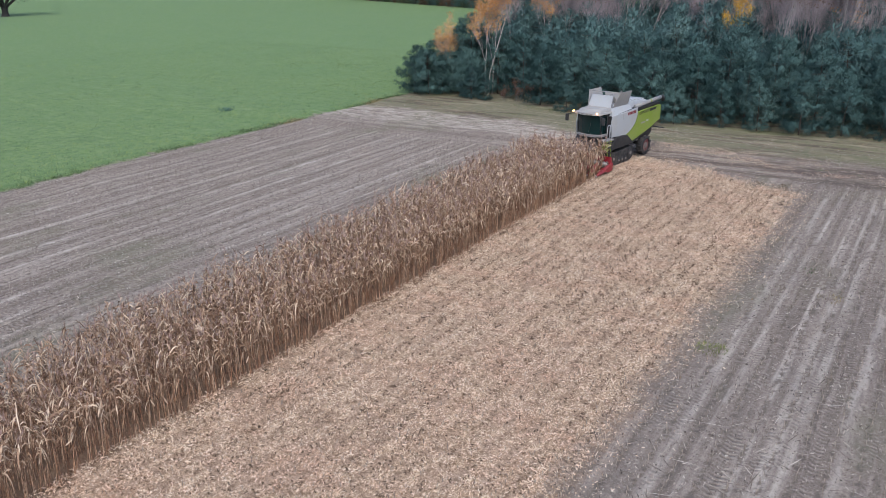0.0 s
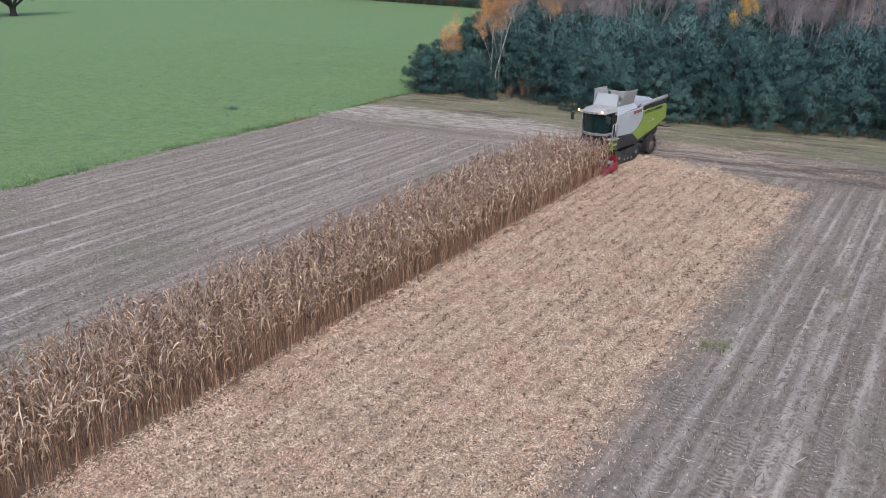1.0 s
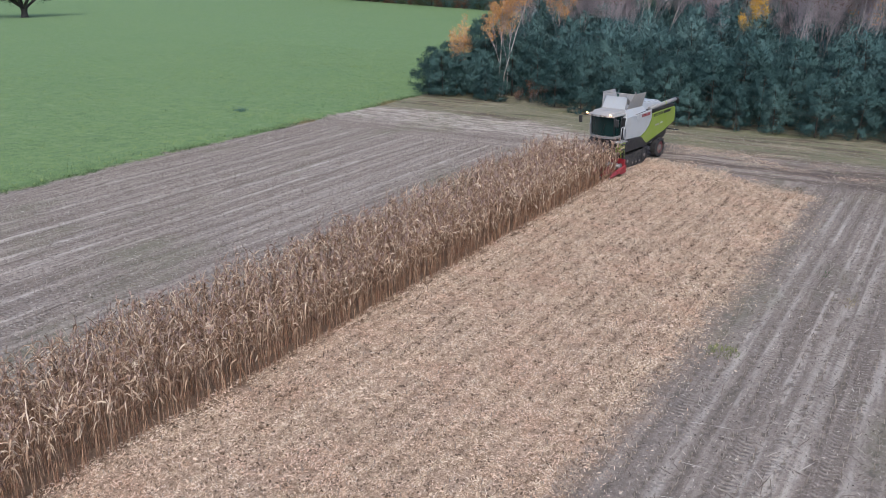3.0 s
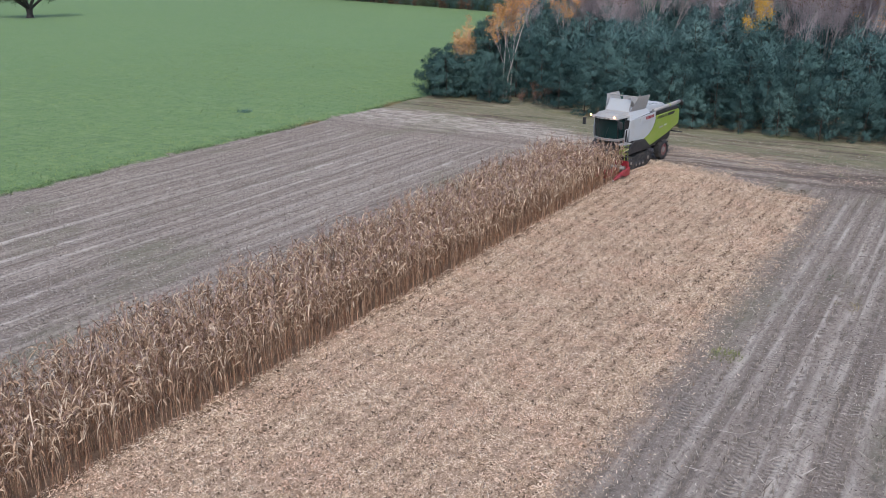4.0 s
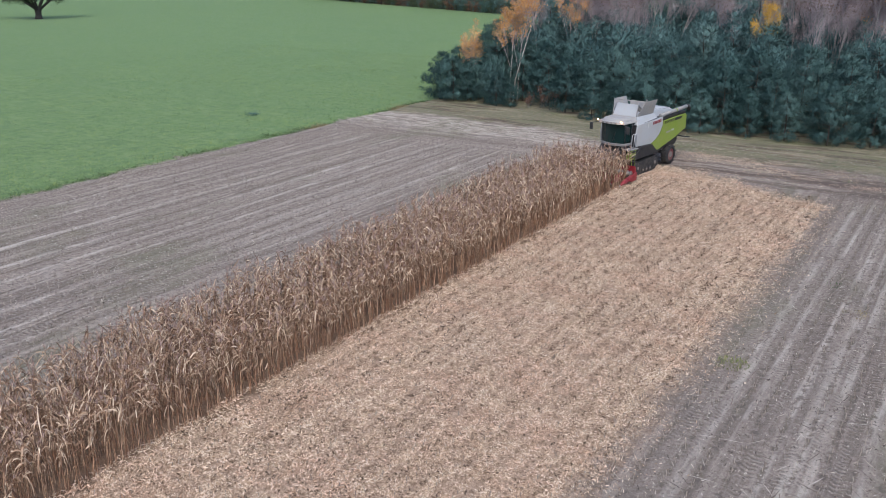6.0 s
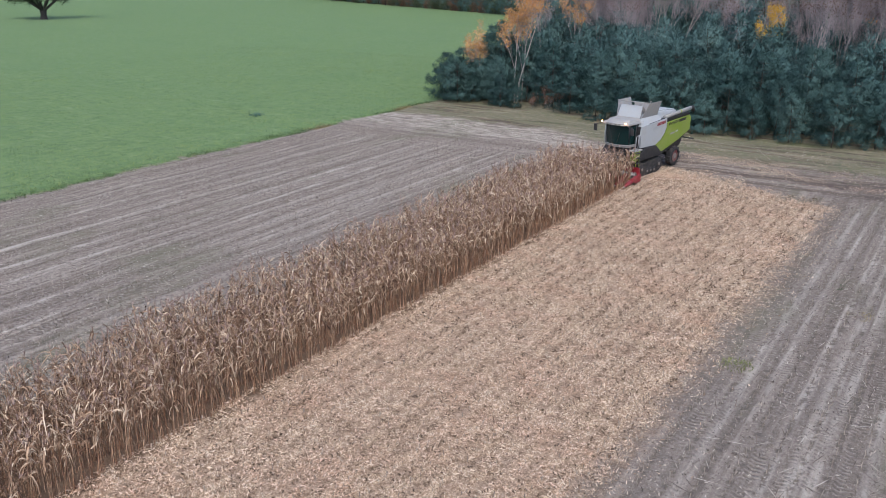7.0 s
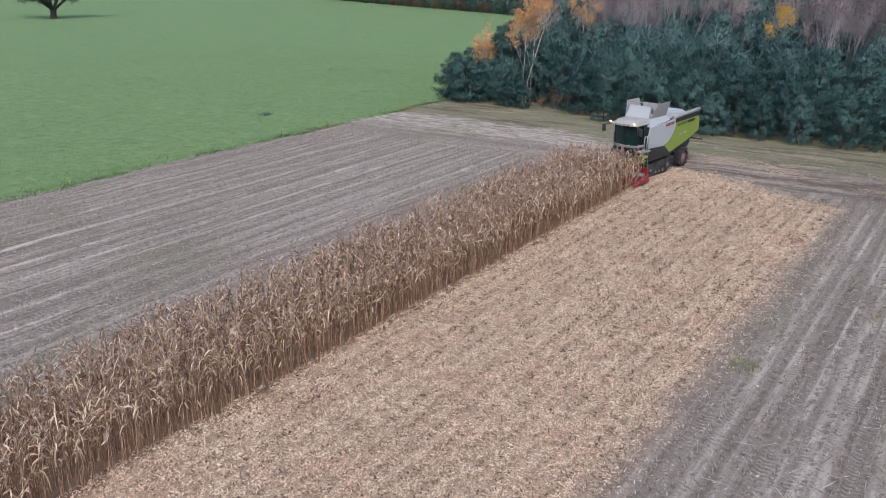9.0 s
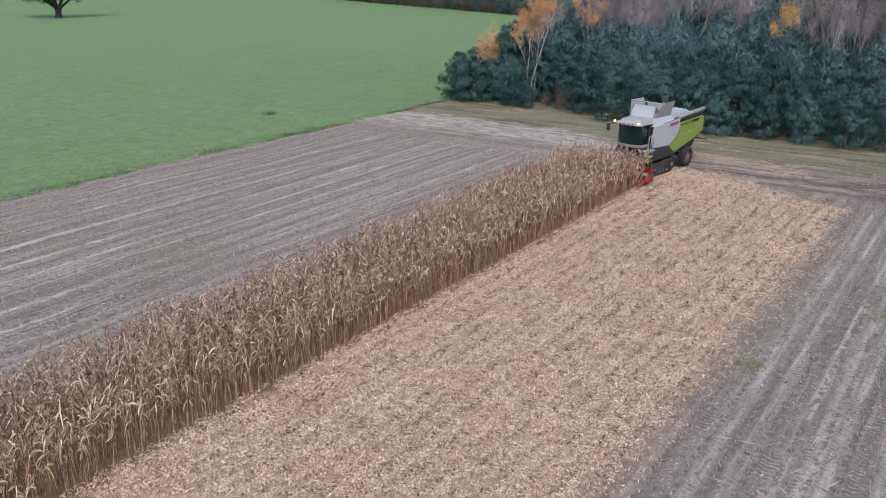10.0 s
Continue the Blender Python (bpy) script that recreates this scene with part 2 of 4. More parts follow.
class Soup:
    """Collects quads, many at a time, into one mesh."""

    def __init__(self):
        self.v, self.f, self.w, self.n = [], [], [], 0

    def add(self, verts, faces, which=0):
        verts, faces = np.asarray(verts, float).reshape(-1, 3), np.asarray(faces, int)
        self.v.append(verts)
        self.f.append(faces + self.n)
        self.w.append(np.full(len(faces), which))
        self.n += len(verts)

    def tube(self, points, radii, sides=5, which=0):
        points, radii = np.asarray(points, float), np.asarray(radii, float)
        d = np.gradient(points, axis=0)
        d /= np.linalg.norm(d, axis=1)[:, None] + 1e-9
        ref = np.where(np.abs(d[:, 2:3]) > 0.9, np.array([[1.0, 0, 0]]), np.array([[0, 0, 1.0]]))
        a = np.cross(d, ref)
        a /= np.linalg.norm(a, axis=1)[:, None] + 1e-9
        b = np.cross(d, a)
        t = np.linspace(0, 2 * np.pi, sides, endpoint=False)
        ring = points[:, None] + radii[:, None, None] * (np.cos(t)[None, :, None] * a[:, None] + np.sin(t)[None, :, None] * b[:, None])
        m = len(points)
        f = [(i * sides + j, i * sides + (j + 1) % sides, (i + 1) * sides + (j + 1) % sides, (i + 1) * sides + j) for i in range(m - 1) for j in range(sides)]
        self.add(ring.reshape(-1, 3), f, which)

    def arrays(self):
        return np.concatenate(self.v), np.concatenate(self.f), np.concatenate(self.w)

    def mesh(self, name, mats, smooth=False):
        v, f, w = self.arrays()
        return mesh_of(name, v, f, mats, w, smooth)


def vnoise(x, y, seed=0):
    """Smooth value noise on arrays, about -1 to 1."""
    xi, yi = np.floor(x).astype(int), np.floor(y).astype(int)
    fx, fy = x - xi, y - yi
    fx, fy = fx * fx * (3 - 2 * fx), fy * fy * (3 - 2 * fy)

    def h(a, b):
        s = np.sin(a * 127.1 + b * 311.7 + seed * 74.7) * 43758.5453
        return (s - np.floor(s)) * 2 - 1

    return (h(xi, yi) * (1 - fx) + h(xi + 1, yi) * fx) * (1 - fy) + (h(xi, yi + 1) * (1 - fx) + h(xi + 1, yi + 1) * fx) * fy


def ground_z(x, y):
    """Height of the ground: ridged rows in the field, a low bank at the meadow, flat far off."""
    x, y = np.asarray(x, float), np.asarray(y, float)
    field = np.clip((x - EDGE_MEADOW + 0.5) / 1.0, 0, 1) * np.clip((61 - y) / 3, 0, 1) * np.clip((45 - x) / 3, 0, 1)
    rows = 0.022 * np.cos(2 * np.pi * (x + 0.4) / 0.75) + 0.035 * vnoise(x * 0.7, y * 0.05, 3)
    for c, w in TRACKS:
        rows = rows - 0.025 * np.exp(-((x - c) / w) ** 2)
    rough = 0.025 * vnoise(x * 2.1, y * 1.9, 1) + 0.05 * vnoise(x * 0.3, y * 0.3, 2)
    bank = 0.16 * np.clip((EDGE_MEADOW + 0.1 - x) / 0.7, 0, 1) * np.clip((70 - y) / 10, 0, 1)
    near = np.clip((130 - np.hypot(x + 20, y - 30)) / 40, 0, 1)
    return (field * rows + rough) * near + bank * (1 + 0.5 * vnoise(x * 0.6, y * 0.6, 5))


# ---- ground ----
def steps(lo, hi, fine_step, reach):
    a = list(np.arange(lo, hi, fine_step))
    d, p = fine_step, hi
    while p < reach:
        a.append(p)
        d *= 1.25
        p += d
    d, p, left = fine_step, lo, []
    while p > -reach:
        d *= 1.25
        p -= d
        left.append(p)
    return np.array(left[::-1] + a + [p if p > hi else reach])


gx, gy = steps(-53, 12, 0.25, 3000), steps(2, 76, 0.4, 3000)
GX, GY = np.meshgrid(gx, gy)
nx = len(gx)
idx = np.arange(len(gx) * len(gy)).reshape(len(gy), nx)
gf = np.stack([idx[:-1, :-1], idx[:-1, 1:], idx[1:, 1:], idx[1:, :-1]], -1).reshape(-1, 4)
ground = new("ground", mesh_of("ground", np.stack([GX, GY, ground_z(GX, GY)], -1).reshape(-1, 3), gf, [ground_mat], smooth=True))
tagged(ground, "harvested grey field beside a green meadow and dry headland", "ground", kind="structure")

# ---- standing maize ----
rng = np.random.default_rng(7)
DRY = [(0.0, (0.105, 0.058, 0.038)), (0.35, (0.275, 0.170, 0.110)), (0.7, (0.46, 0.328, 0.222)), (1.0, (0.68, 0.550, 0.412))]
tassel_mat = island_material("maize_tassel", [(0, (0.24, 0.155, 0.130)), (1, (0.48, 0.360, 0.315))], 0.8)
maize_mat = island_material("dry_maize_leaf", DRY, 0.75, (0.8, 0.30))
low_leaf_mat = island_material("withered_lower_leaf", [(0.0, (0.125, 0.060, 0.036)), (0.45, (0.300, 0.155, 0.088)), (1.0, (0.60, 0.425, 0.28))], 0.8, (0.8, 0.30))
stalk_mat = island_material("dry_maize_stalk", [(0, (0.20, 0.105, 0.062)), (0.6, (0.34, 0.205, 0.13)), (1, (0.48, 0.34, 0.24))], 0.7, (0.8, 0.25))


def blades(base, out, length, width, rise, droop, segs=4, twist=None):
    """Strips that leave base along out, rise and then hang over. All arguments are arrays over the strips."""
    n = len(base)
    t = np.linspace(0, 1, segs + 1)[None, :, None]
    up = np.array([0, 0, 1.0])
    c = base[:, None] + out[:, None] * (length * 0.75)[:, None, None] * (t - 0.25 * t ** 2) + up * (length[:, None, None] * (rise[:, None, None] * t - droop[:, None, None] * t ** 2))
    side = np.stack([-out[:, 1], out[:, 0], np.zeros(n)], -1)
    if twist is not None:
        side = side * np.cos(twist)[:, None] + up * np.sin(twist)[:, None]
    w = width[:, None, None] * (np.array([0.55, 1.0, 0.85, 0.5, 0.06]) if segs == 4 else (np.array([0.6, 1.0, 0.75, 0.06]) if segs == 3 else np.linspace(1, 0.08, segs + 1)))[None, :, None]
    v = np.stack([c - side[:, None] * w / 2, c + side[:, None] * w / 2], 2)
    i = np.arange(n)[:, None] * (segs + 1) * 2 + np.arange(segs)[None] * 2
    f = np.stack([i, i + 1, i + 3, i + 2], -1).reshape(-1, 4)
    return v.reshape(-1, 3), f


def circle(a):
    return np.stack([np.cos(a), np.sin(a), np.zeros(len(a))], -1)


def maize_plant(r):
    s = Soup()
    h = r.uniform(1.85, 2.2)
    bend = r.normal(0, 0.05, 2)
    z = np.linspace(0, h, 5)
    line = np.stack([bend[0] * (z / h) ** 2 * h, bend[1] * (z / h) ** 2 * h, z], -1)
    s.tube(line, np.linspace(0.015, 0.006, 5), 3, 1)
    n = 30
    zz = np.sort(h * (0.05 + 0.93 * r.random(n) ** 0.85))
    base = np.stack([bend[0] * (zz / h) ** 2 * h, bend[1] * (zz / h) ** 2 * h, zz], -1)
    az = np.where(np.arange(n) % 2, 0, np.pi) + r.normal(0, 0.6, n) + r.uniform(0, 6)
    low = zz / h < 0.55
    length = np.where(low, r.uniform(0.40, 0.80, n), r.uniform(0.32, 0.70, n))
    rise = np.where(low, r.uniform(-0.35, 0.15, n), r.uniform(-0.15, 1.1, n))
    droop = np.where(low, r.uniform(0.7, 1.0, n), r.uniform(0.20, 1.20, n))
    v, f = blades(base, circle(az) * np.where(low, 0.33, 0.85)[:, None], length, np.where(low, r.uniform(0.024, 0.048, n), r.uniform(0.026, 0.058, n)), rise, droop, 3, r.normal(0, 0.6, n))
    s.add(v, f, 0)
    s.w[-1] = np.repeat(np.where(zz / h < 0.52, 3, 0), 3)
    # tassel
    m = 13
    v, f = blades(np.tile(line[-1], (m, 1)), circle(r.uniform(0, 6.3, m)) * 0.55, r.uniform(0.20, 0.38, m), np.full(m, 0.020), r.uniform(0.7, 1.1, m), r.uniform(0, 0.5, m), 2)
    s.add(v, f, 2)
    # hanging ear in its husk
    if r.random() < 0.8:
        e = r.uniform(0.85, 1.15)
        a = circle(r.uniform(0, 6.3, 1))[0]
        p = np.array([0, 0, e]) + a * 0.03
        d = a * 0.5 + np.array([0, 0, r.choice([-0.85, 0.4])])
        d /= np.linalg.norm(d)
        s.tube([p, p + d * 0.08, p + d * 0.19, p + d * 0.27], [0.012, 0.030, 0.026, 0.004], 5, 0)
    return s.arrays()


CORN_END, CORN_ROWS, ROW = 52.1, 8, 0.75
plants = [maize_plant(rng) for _ in range(14)]
stand = Soup()
for row in range(CORN_ROWS):
    x0 = EDGE_CORN - 0.30 - row * ROW
    y = 2.0
    while y < CORN_END + rng.normal(0, 0.1):
        y += 0.150 * rng.uniform(0.7, 1.35)
        if rng.random() < (0.04 if row < 7 else 0.5):
            continue
        v, f, w = plants[rng.integers(len(plants))]
        a, sc = rng.uniform(0, 6.283), rng.uniform(0.86, 1.12) * (1.0 if row < 6 else 0.93) * (0.94 + 0.15 * y / 52) * (1 + 0.05 * float(vnoise(np.array(x0 * 0.3), np.array(y * 0.35), 9)))
        lean = rng.normal(0, 0.05, 2) if rng.random() > 0.05 else rng.normal(0, 0.3, 2)
        c, sn = math.cos(a), math.sin(a)
        q = v * sc
        px, py = x0 + rng.normal(0, 0.045), y
        gz = float(ground_z(px, py)) - 0.02
        q = np.stack([q[:, 0] * c - q[:, 1] * sn + lean[0] * q[:, 2] + px, q[:, 0] * sn + q[:, 1] * c + lean[1] * q[:, 2] + py, q[:, 2] + gz], -1)
        n0 = stand.n
        stand.v.append(q)
        stand.f.append(f + n0)
        stand.w.append(w)
        stand.n += len(q)
maize = new("standing_maize", stand.mesh("standing_maize", [maize_mat, stalk_mat, tassel_mat, low_leaf_mat]))
tagged(maize, "ripe dry brown maize plants standing in rows", "maize crop", kind="stuff")

# ---- woods ----
needle_mat = material("pine_needles", 0.6, 0, 0.25)
k = Nodes(needle_mat)
f = k.math("ADD", k.math("MULTIPLY", k.island(), 0.25), k.math("MULTIPLY", k.object_random(), 0.62))
f = k.math("ADD", f, k.math("MULTIPLY", k.noise(k.place(), 1.1, 3), 0.40))
k.colour(k.ramp(f, [(0.1, (0.015, 0.038, 0.039)), (0.55, (0.040, 0.092, 0.088)), (1.0, (0.094, 0.174, 0.160))]))
bark_mat = island_material("pine_bark", [(0, (0.030, 0.025, 0.022)), (1, (0.065, 0.050, 0.041))], 0.9)
leaf_orange = island_material("birch_leaf_orange", [(0, (0.38, 0.165, 0.06)), (0.5, (0.62, 0.32, 0.115)), (1, (0.76, 0.48, 0.20))], 0.6, (0.3, 0.2))
# Twigs set paler and greyer: haze over the wood is put into their colour.
twig_mat = island_material("birch_twig", [(0, (0.29, 0.240, 0.255)), (1, (0.52, 0.455, 0.465))], 0.85)
birch_mat = material("birch_bark", 0.7)
k = Nodes(birch_mat)
k.colour(k.mix(k.step(k.noise(k.place((1, 1, 3.5)), 2.2, 4), 0.56, 0.66), (0.36, 0.335, 0.315), (0.05, 0.04, 0.035)))


# Paler needles for the pines further back: haze is put into the colour.
hazed_needle_mat = material("hazed_pine_needles", 0.6, 0, 0.25)
k = Nodes(hazed_needle_mat)
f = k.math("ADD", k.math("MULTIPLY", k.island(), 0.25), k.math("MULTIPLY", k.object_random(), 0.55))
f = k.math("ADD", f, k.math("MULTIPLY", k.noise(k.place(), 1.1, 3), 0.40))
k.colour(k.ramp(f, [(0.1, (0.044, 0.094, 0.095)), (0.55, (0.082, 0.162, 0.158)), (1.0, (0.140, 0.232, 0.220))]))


def sprays(centres, aim, r, size, normals, count=12):
    """Tufts of pointed needle sprays that fan out round each shoot's aim. Each spray is one slim triangle, shaded with its clump."""
    n = len(centres)
    d = aim[:, None] * 0.9 + r.normal(0, 0.5, (n, count, 3))
    d /= np.linalg.norm(d, axis=2)[:, :, None]
    side = np.cross(d, r.normal(0, 1, (n, count, 3)))
    side /= np.linalg.norm(side, axis=2)[:, :, None]
    ln = size[:, None, None] * r.uniform(0.6, 1.15, (n, count, 1))
    c = centres[:, None] + r.normal(0, 0.45, (n, count, 3)) * size[:, None, None] + d * ln * 0.1
    wd = ln * 0.085
    v = np.stack([c - side * wd, c + side * wd, c + d * ln], 2)
    nn = normals[:, None] + d * 0.25 + r.normal(0, 0.15, (n, count, 3))
    nn /= np.linalg.norm(nn, axis=2)[:, :, None]
    turned_away = np.sum(np.cross(side, d) * nn, 2) < 0
    v[turned_away] = v[turned_away][:, [1, 0, 2]]
    return v.reshape(-1, 3), np.arange(n * count * 3).reshape(-1, 3), np.repeat(nn.reshape(-1, 3), 3, 0)


def pine(r, h, wide, bare=0.0, shoots=420, count=12, tuft=1.0, dens=2.2, needles=None):
    """A bushy pine: trunk, whorls of limbs that turn up, each ending in a round clump of tufts with gaps between the clumps."""
    t, c = Soup(), Soup()
    bend = r.normal(0, 0.25, 2)
    z = np.linspace(0, h, 7)
    line = np.stack([bend[0] * (z / h) ** 2, bend[1] * (z / h) ** 2, z - 0.1], -1)
    t.tube(line, np.linspace(0.028 * h ** 0.7, 0.012, 7), 6)
    per = 6
    levels = int(h * dens)
    up = np.array([0, 0, 1.0])
    tips, aims, size, norms = [], [], [], []

    def clump(centre, radius, m, d, lift):
        p = r.normal(0, 1, (m, 3))
        p /= np.linalg.norm(p, axis=1)[:, None] * r.uniform(1.0, 1.7, (m, 1))
        p[:, 2] *= 0.75
        tips.append(centre + p * radius)
        aims.append(p * 0.55 + d * 0.35 + up * 0.75)
        size.append(r.uniform(0.15, 0.27, m) * tuft)
        norms.append(p * 0.65 + up * lift + d * 0.60)

    for lv in range(levels):
        f = (lv + r.uniform(0, 0.8)) / levels
        zz = h * (bare + (1 - bare) * f)
        reach = wide * (1 - f ** 2.0) ** 0.85 * (0.58 + 0.42 * min(1, f * 3.6)) + 0.15
        k0 = per if f < 0.8 else 4
        lift = -0.25 + 0.95 * min(1.0, f * 2.2)
        for j in range(k0):
            a = j * 6.283 / k0 + r.uniform(-0.45, 0.45) + lv * 1.3
            rr = reach * r.uniform(0.62, 1.15)
            d = np.array([math.cos(a), math.sin(a), 0])
            b = np.array([bend[0] * (zz / h) ** 2, bend[1] * (zz / h) ** 2, zz])
            end = b + d * rr + up * rr * (r.uniform(0.05, 0.50) if f > 0.22 else r.uniform(-0.12, 0.15))
            t.tube([b, end], [0.016, 0.005], 3)
            m = max(4, int(shoots / (levels * per)))
            clump(end, (0.20 + 0.14 * rr) * tuft ** 0.5, m, d, lift)
            if rr > 0.9:
                clump(b + (end - b) * 0.58, (0.18 + 0.10 * rr) * tuft ** 0.5, max(3, m // 2), d, lift)
    clump(np.array([bend[0], bend[1], h]), 0.22, 9, np.zeros(3), 0.7)
    v, f, nn = sprays(np.concatenate(tips), np.concatenate(aims), r, np.concatenate(size), np.concatenate(norms), count)
    c.add(v, f)
    crown = c.mesh("crown", [needles or needle_mat], True)
    crown.normals_split_custom_set_from_vertices(nn.tolist())
    return t.mesh("trunk", [bark_mat], True), crown


def limbs(s, r, p, d, length, radius, depth, ends, sides=4, up=0.25, kids=4):
    """A limb with side limbs; the ends of the last order are gathered in ends."""
    pts = [p]
    q, dd = p.copy(), d.copy()
    steps_n = 4 if depth else 2
    for _ in range(steps_n):
        dd = dd + r.normal(0, 0.10, 3) + np.array([0, 0, up * 0.15])
        dd /= np.linalg.norm(dd)
        q = q + dd * length / steps_n
        pts.append(q.copy())
    s.tube(pts, np.linspace(radius, radius * 0.35, steps_n + 1), sides, 0 if sides > 3 else 1)
    if depth == 0:
        ends.append((pts[1], dd))
        ends.append((pts[2], dd))
        return
    for j in range(kids):
        f = r.uniform(0.35, 1.0)
        i = min(3, int(f * 4))
        b = pts[i] + (pts[i + 1] - pts[i]) * (f * 4 - i)
        a = r.uniform(0, 6.283)
        e = dd * 0.9 + np.array([math.cos(a), math.sin(a), 0]) * 0.55 + np.array([0, 0, up])
        limbs(s, r, b, e / np.linalg.norm(e), length * r.uniform(0.38, 0.6) * (1.15 - 0.5 * f), radius * (0.24 if depth == 3 else 0.6), depth - 1, ends, 3, up, kids + 1)


def leaf_cloud(r, ends, per, spread, size):
    p = np.array([e[0] for e in ends])
    c = np.repeat(p, per, 0) + r.normal(0, spread, (len(p) * per, 3))
    n = len(c)
    a = r.normal(0, 1, (n, 3))
    a /= np.linalg.norm(a, axis=1)[:, None]
    b = np.cross(a, r.normal(0, 1, (n, 3)))
    b /= np.linalg.norm(b, axis=1)[:, None]
    s = (size * r.uniform(0.6, 1.3, n))[:, None]
    v = np.stack([c - a * s, c + b * s * 0.7, c + a * s, c - b * s * 0.7], 1)
    return v.reshape(-1, 3), np.arange(n * 4).reshape(-1, 4)


def birch(r, h, stems=1, leaves=3, leaf_mat=None, bark=None, thick=0.0085, low=0.45, kids=6, order=3, twigs=0):
    t, c, ends = Soup(), Soup(), []
    for _ in range(stems):
        d = np.array([r.normal(0, 0.07), r.normal(0, 0.07), 1.0])
        limbs(t, r, np.array([r.normal(0, 0.25), r.normal(0, 0.25), -0.1]) * (stems > 1), d / np.linalg.norm(d), h * r.uniform(0.85, 1.05), thick * h, order, ends, 6, 0.5, kids)
    trunk = t.mesh("trunk", [bark or birch_mat, twig_mat], True)
    tips = [e for e in ends if e[0][2] > h * 0.35]
    ends = [e for e in ends if e[0][2] > h * low or r.random() < 0.2 * (low < 0.6)]
    v, f = leaf_cloud(r, ends, max(1, leaves), 0.16, 0.075)
    c.add(v, f)
    if twigs:
        base = np.repeat(np.array([e[0] for e in tips]), twigs, 0) + r.normal(0, 0.22, (len(tips) * twigs, 3))
        n = len(base)
        v, f = blades(base, circle(r.uniform(0, 6.283, n)) * 0.7, r.uniform(0.35, 0.8, n), np.full(n, 0.020), r.uniform(0.1, 1.1, n), r.uniform(0.0, 0.7, n), 1)
        c.add(v, f, 1)
    return trunk, c.mesh("crown", [leaf_mat or leaf_orange, twig_mat])


def tree(name, meshes, label, category, group):
    ob = thing(name, label, category, group)
    for nm, me in zip(("trunk", "crown"), meshes):
        new(nm, me).parent = ob
    return ob


def stand_of(kinds, spots, r, low=0.8, high=1.15):
    """Sets the kinds on the spots: the first use of each is moved there, the rest are copies."""
    used = set()
    for (x, y, s) in spots:
        i = int(r.integers(len(kinds)))
        sc = s * r.uniform(low, high)
        m = Matrix.Translation((x, y, float(ground_z(x, y)) - 0.03)) @ Matrix.Rotation(r.uniform(0, 6.283), 4, "Z")
        if i not in used:
            used.add(i)
            ob = kinds[i]
            ob.matrix_basis = m
        else:
            ob = copy_thing(kinds[i], m)
        ob.scale = (sc * r.uniform(0.9, 1.1), sc * r.uniform(0.9, 1.1), sc)
    for i, ob in enumerate(kinds):
        if i not in used:
            x, y, s = spots[i % len(spots)]
            ob.matrix_basis = Matrix.Translation((x + 0.8, y + 1.5, 0))


rt = np.random.default_rng(21)
young = [tree("pine_tree", pine(rt, rt.uniform(4.8, 6.2), rt.uniform(1.9, 2.6), 0.05, 900, 14), "bushy young dark blue-green pine at the wood's edge", "pine tree", "young pines") for _ in range(6)]
second = [tree("pine_tree", pine(rt, rt.uniform(5.0, 6.2), rt.uniform(1.8, 2.4), 0.10, 420, 12, 1.35, 2.2, hazed_needle_mat), "blue-green pine behind the wood's edge", "pine tree", "young pines") for _ in range(5)]


def wood_edge(x):
    """The wood's front: it bulges towards the field and falls back at the meadow's corner."""
    return 72.0 + 2.3 * np.clip((-30 - x) / 10, 0, 1) - 2.6 * np.exp(-((x + 18) / 8) ** 2) + 0.5 * math.sin(x * 0.9)


# small gaps in the young pines where the birches stand
GAPS = [(-41.1, 76.1), (-12.6, 80.5)]
spots, behind = [], []
for rank in range(7):
    x = -49.3 + rank * 1.0
    while x < 14:
        y = wood_edge(x) + 1.9 + rank * 2.7 + rt.normal(0, 0.6)
        s = (0.80, 0.93, 1.06, 1.14, 1.18, 1.20, 1.22)[rank] * (1.0 if rank > 1 else 0.9 + 0.1 * min(1, max(0, (x + 44) / 14)))
        s *= 1.25 if rt.random() < 0.18 else 1.0
        if math.hypot(x + 37.6, y - 75.2) < 2.0:
            x += 1.5
            continue
        if rank < 2 or min(math.hypot(x - a, y - b) for a, b in GAPS) > 3.2:
            (spots if rank < 3 else behind).append((x, y, s))
        x += rt.uniform(2.2, 3.9) + 0.10 * rank
spots += [(-49.2, 75.2, 0.72), (-47.6, 75.4, 0.80), (-48.3, 77.6, 0.9), (-46.3, 77.8, 1.0), (-45.0, 80.0, 1.15), (-47.0, 81.0, 1.1), (-42.0, 74.6, 0.55), (-40.4, 74.7, 0.50)]
stand_of(young, spots, rt, 0.72, 1.18)
stand_of(second, behind, rt, 0.75, 1.18)
tall = [tree("pine_tree", pine(rt, rt.uniform(9.5, 11.0), rt.uniform(2.2, 2.7), 0.15, 420, 10, 1.9, 1.5, hazed_needle_mat), "tall dark pine deeper in the wood", "pine tree", "tall pines") for _ in range(3)]
spots = [(rt.uniform(-48, 16), 97 + rt.uniform(0, 14), 0.80) for _ in range(36)]
spots = [q for q in spots if min(math.hypot(q[0] - a, q[1] - b) for a, b in GAPS) > 5.5]
stand_of(tall, spots, rt)

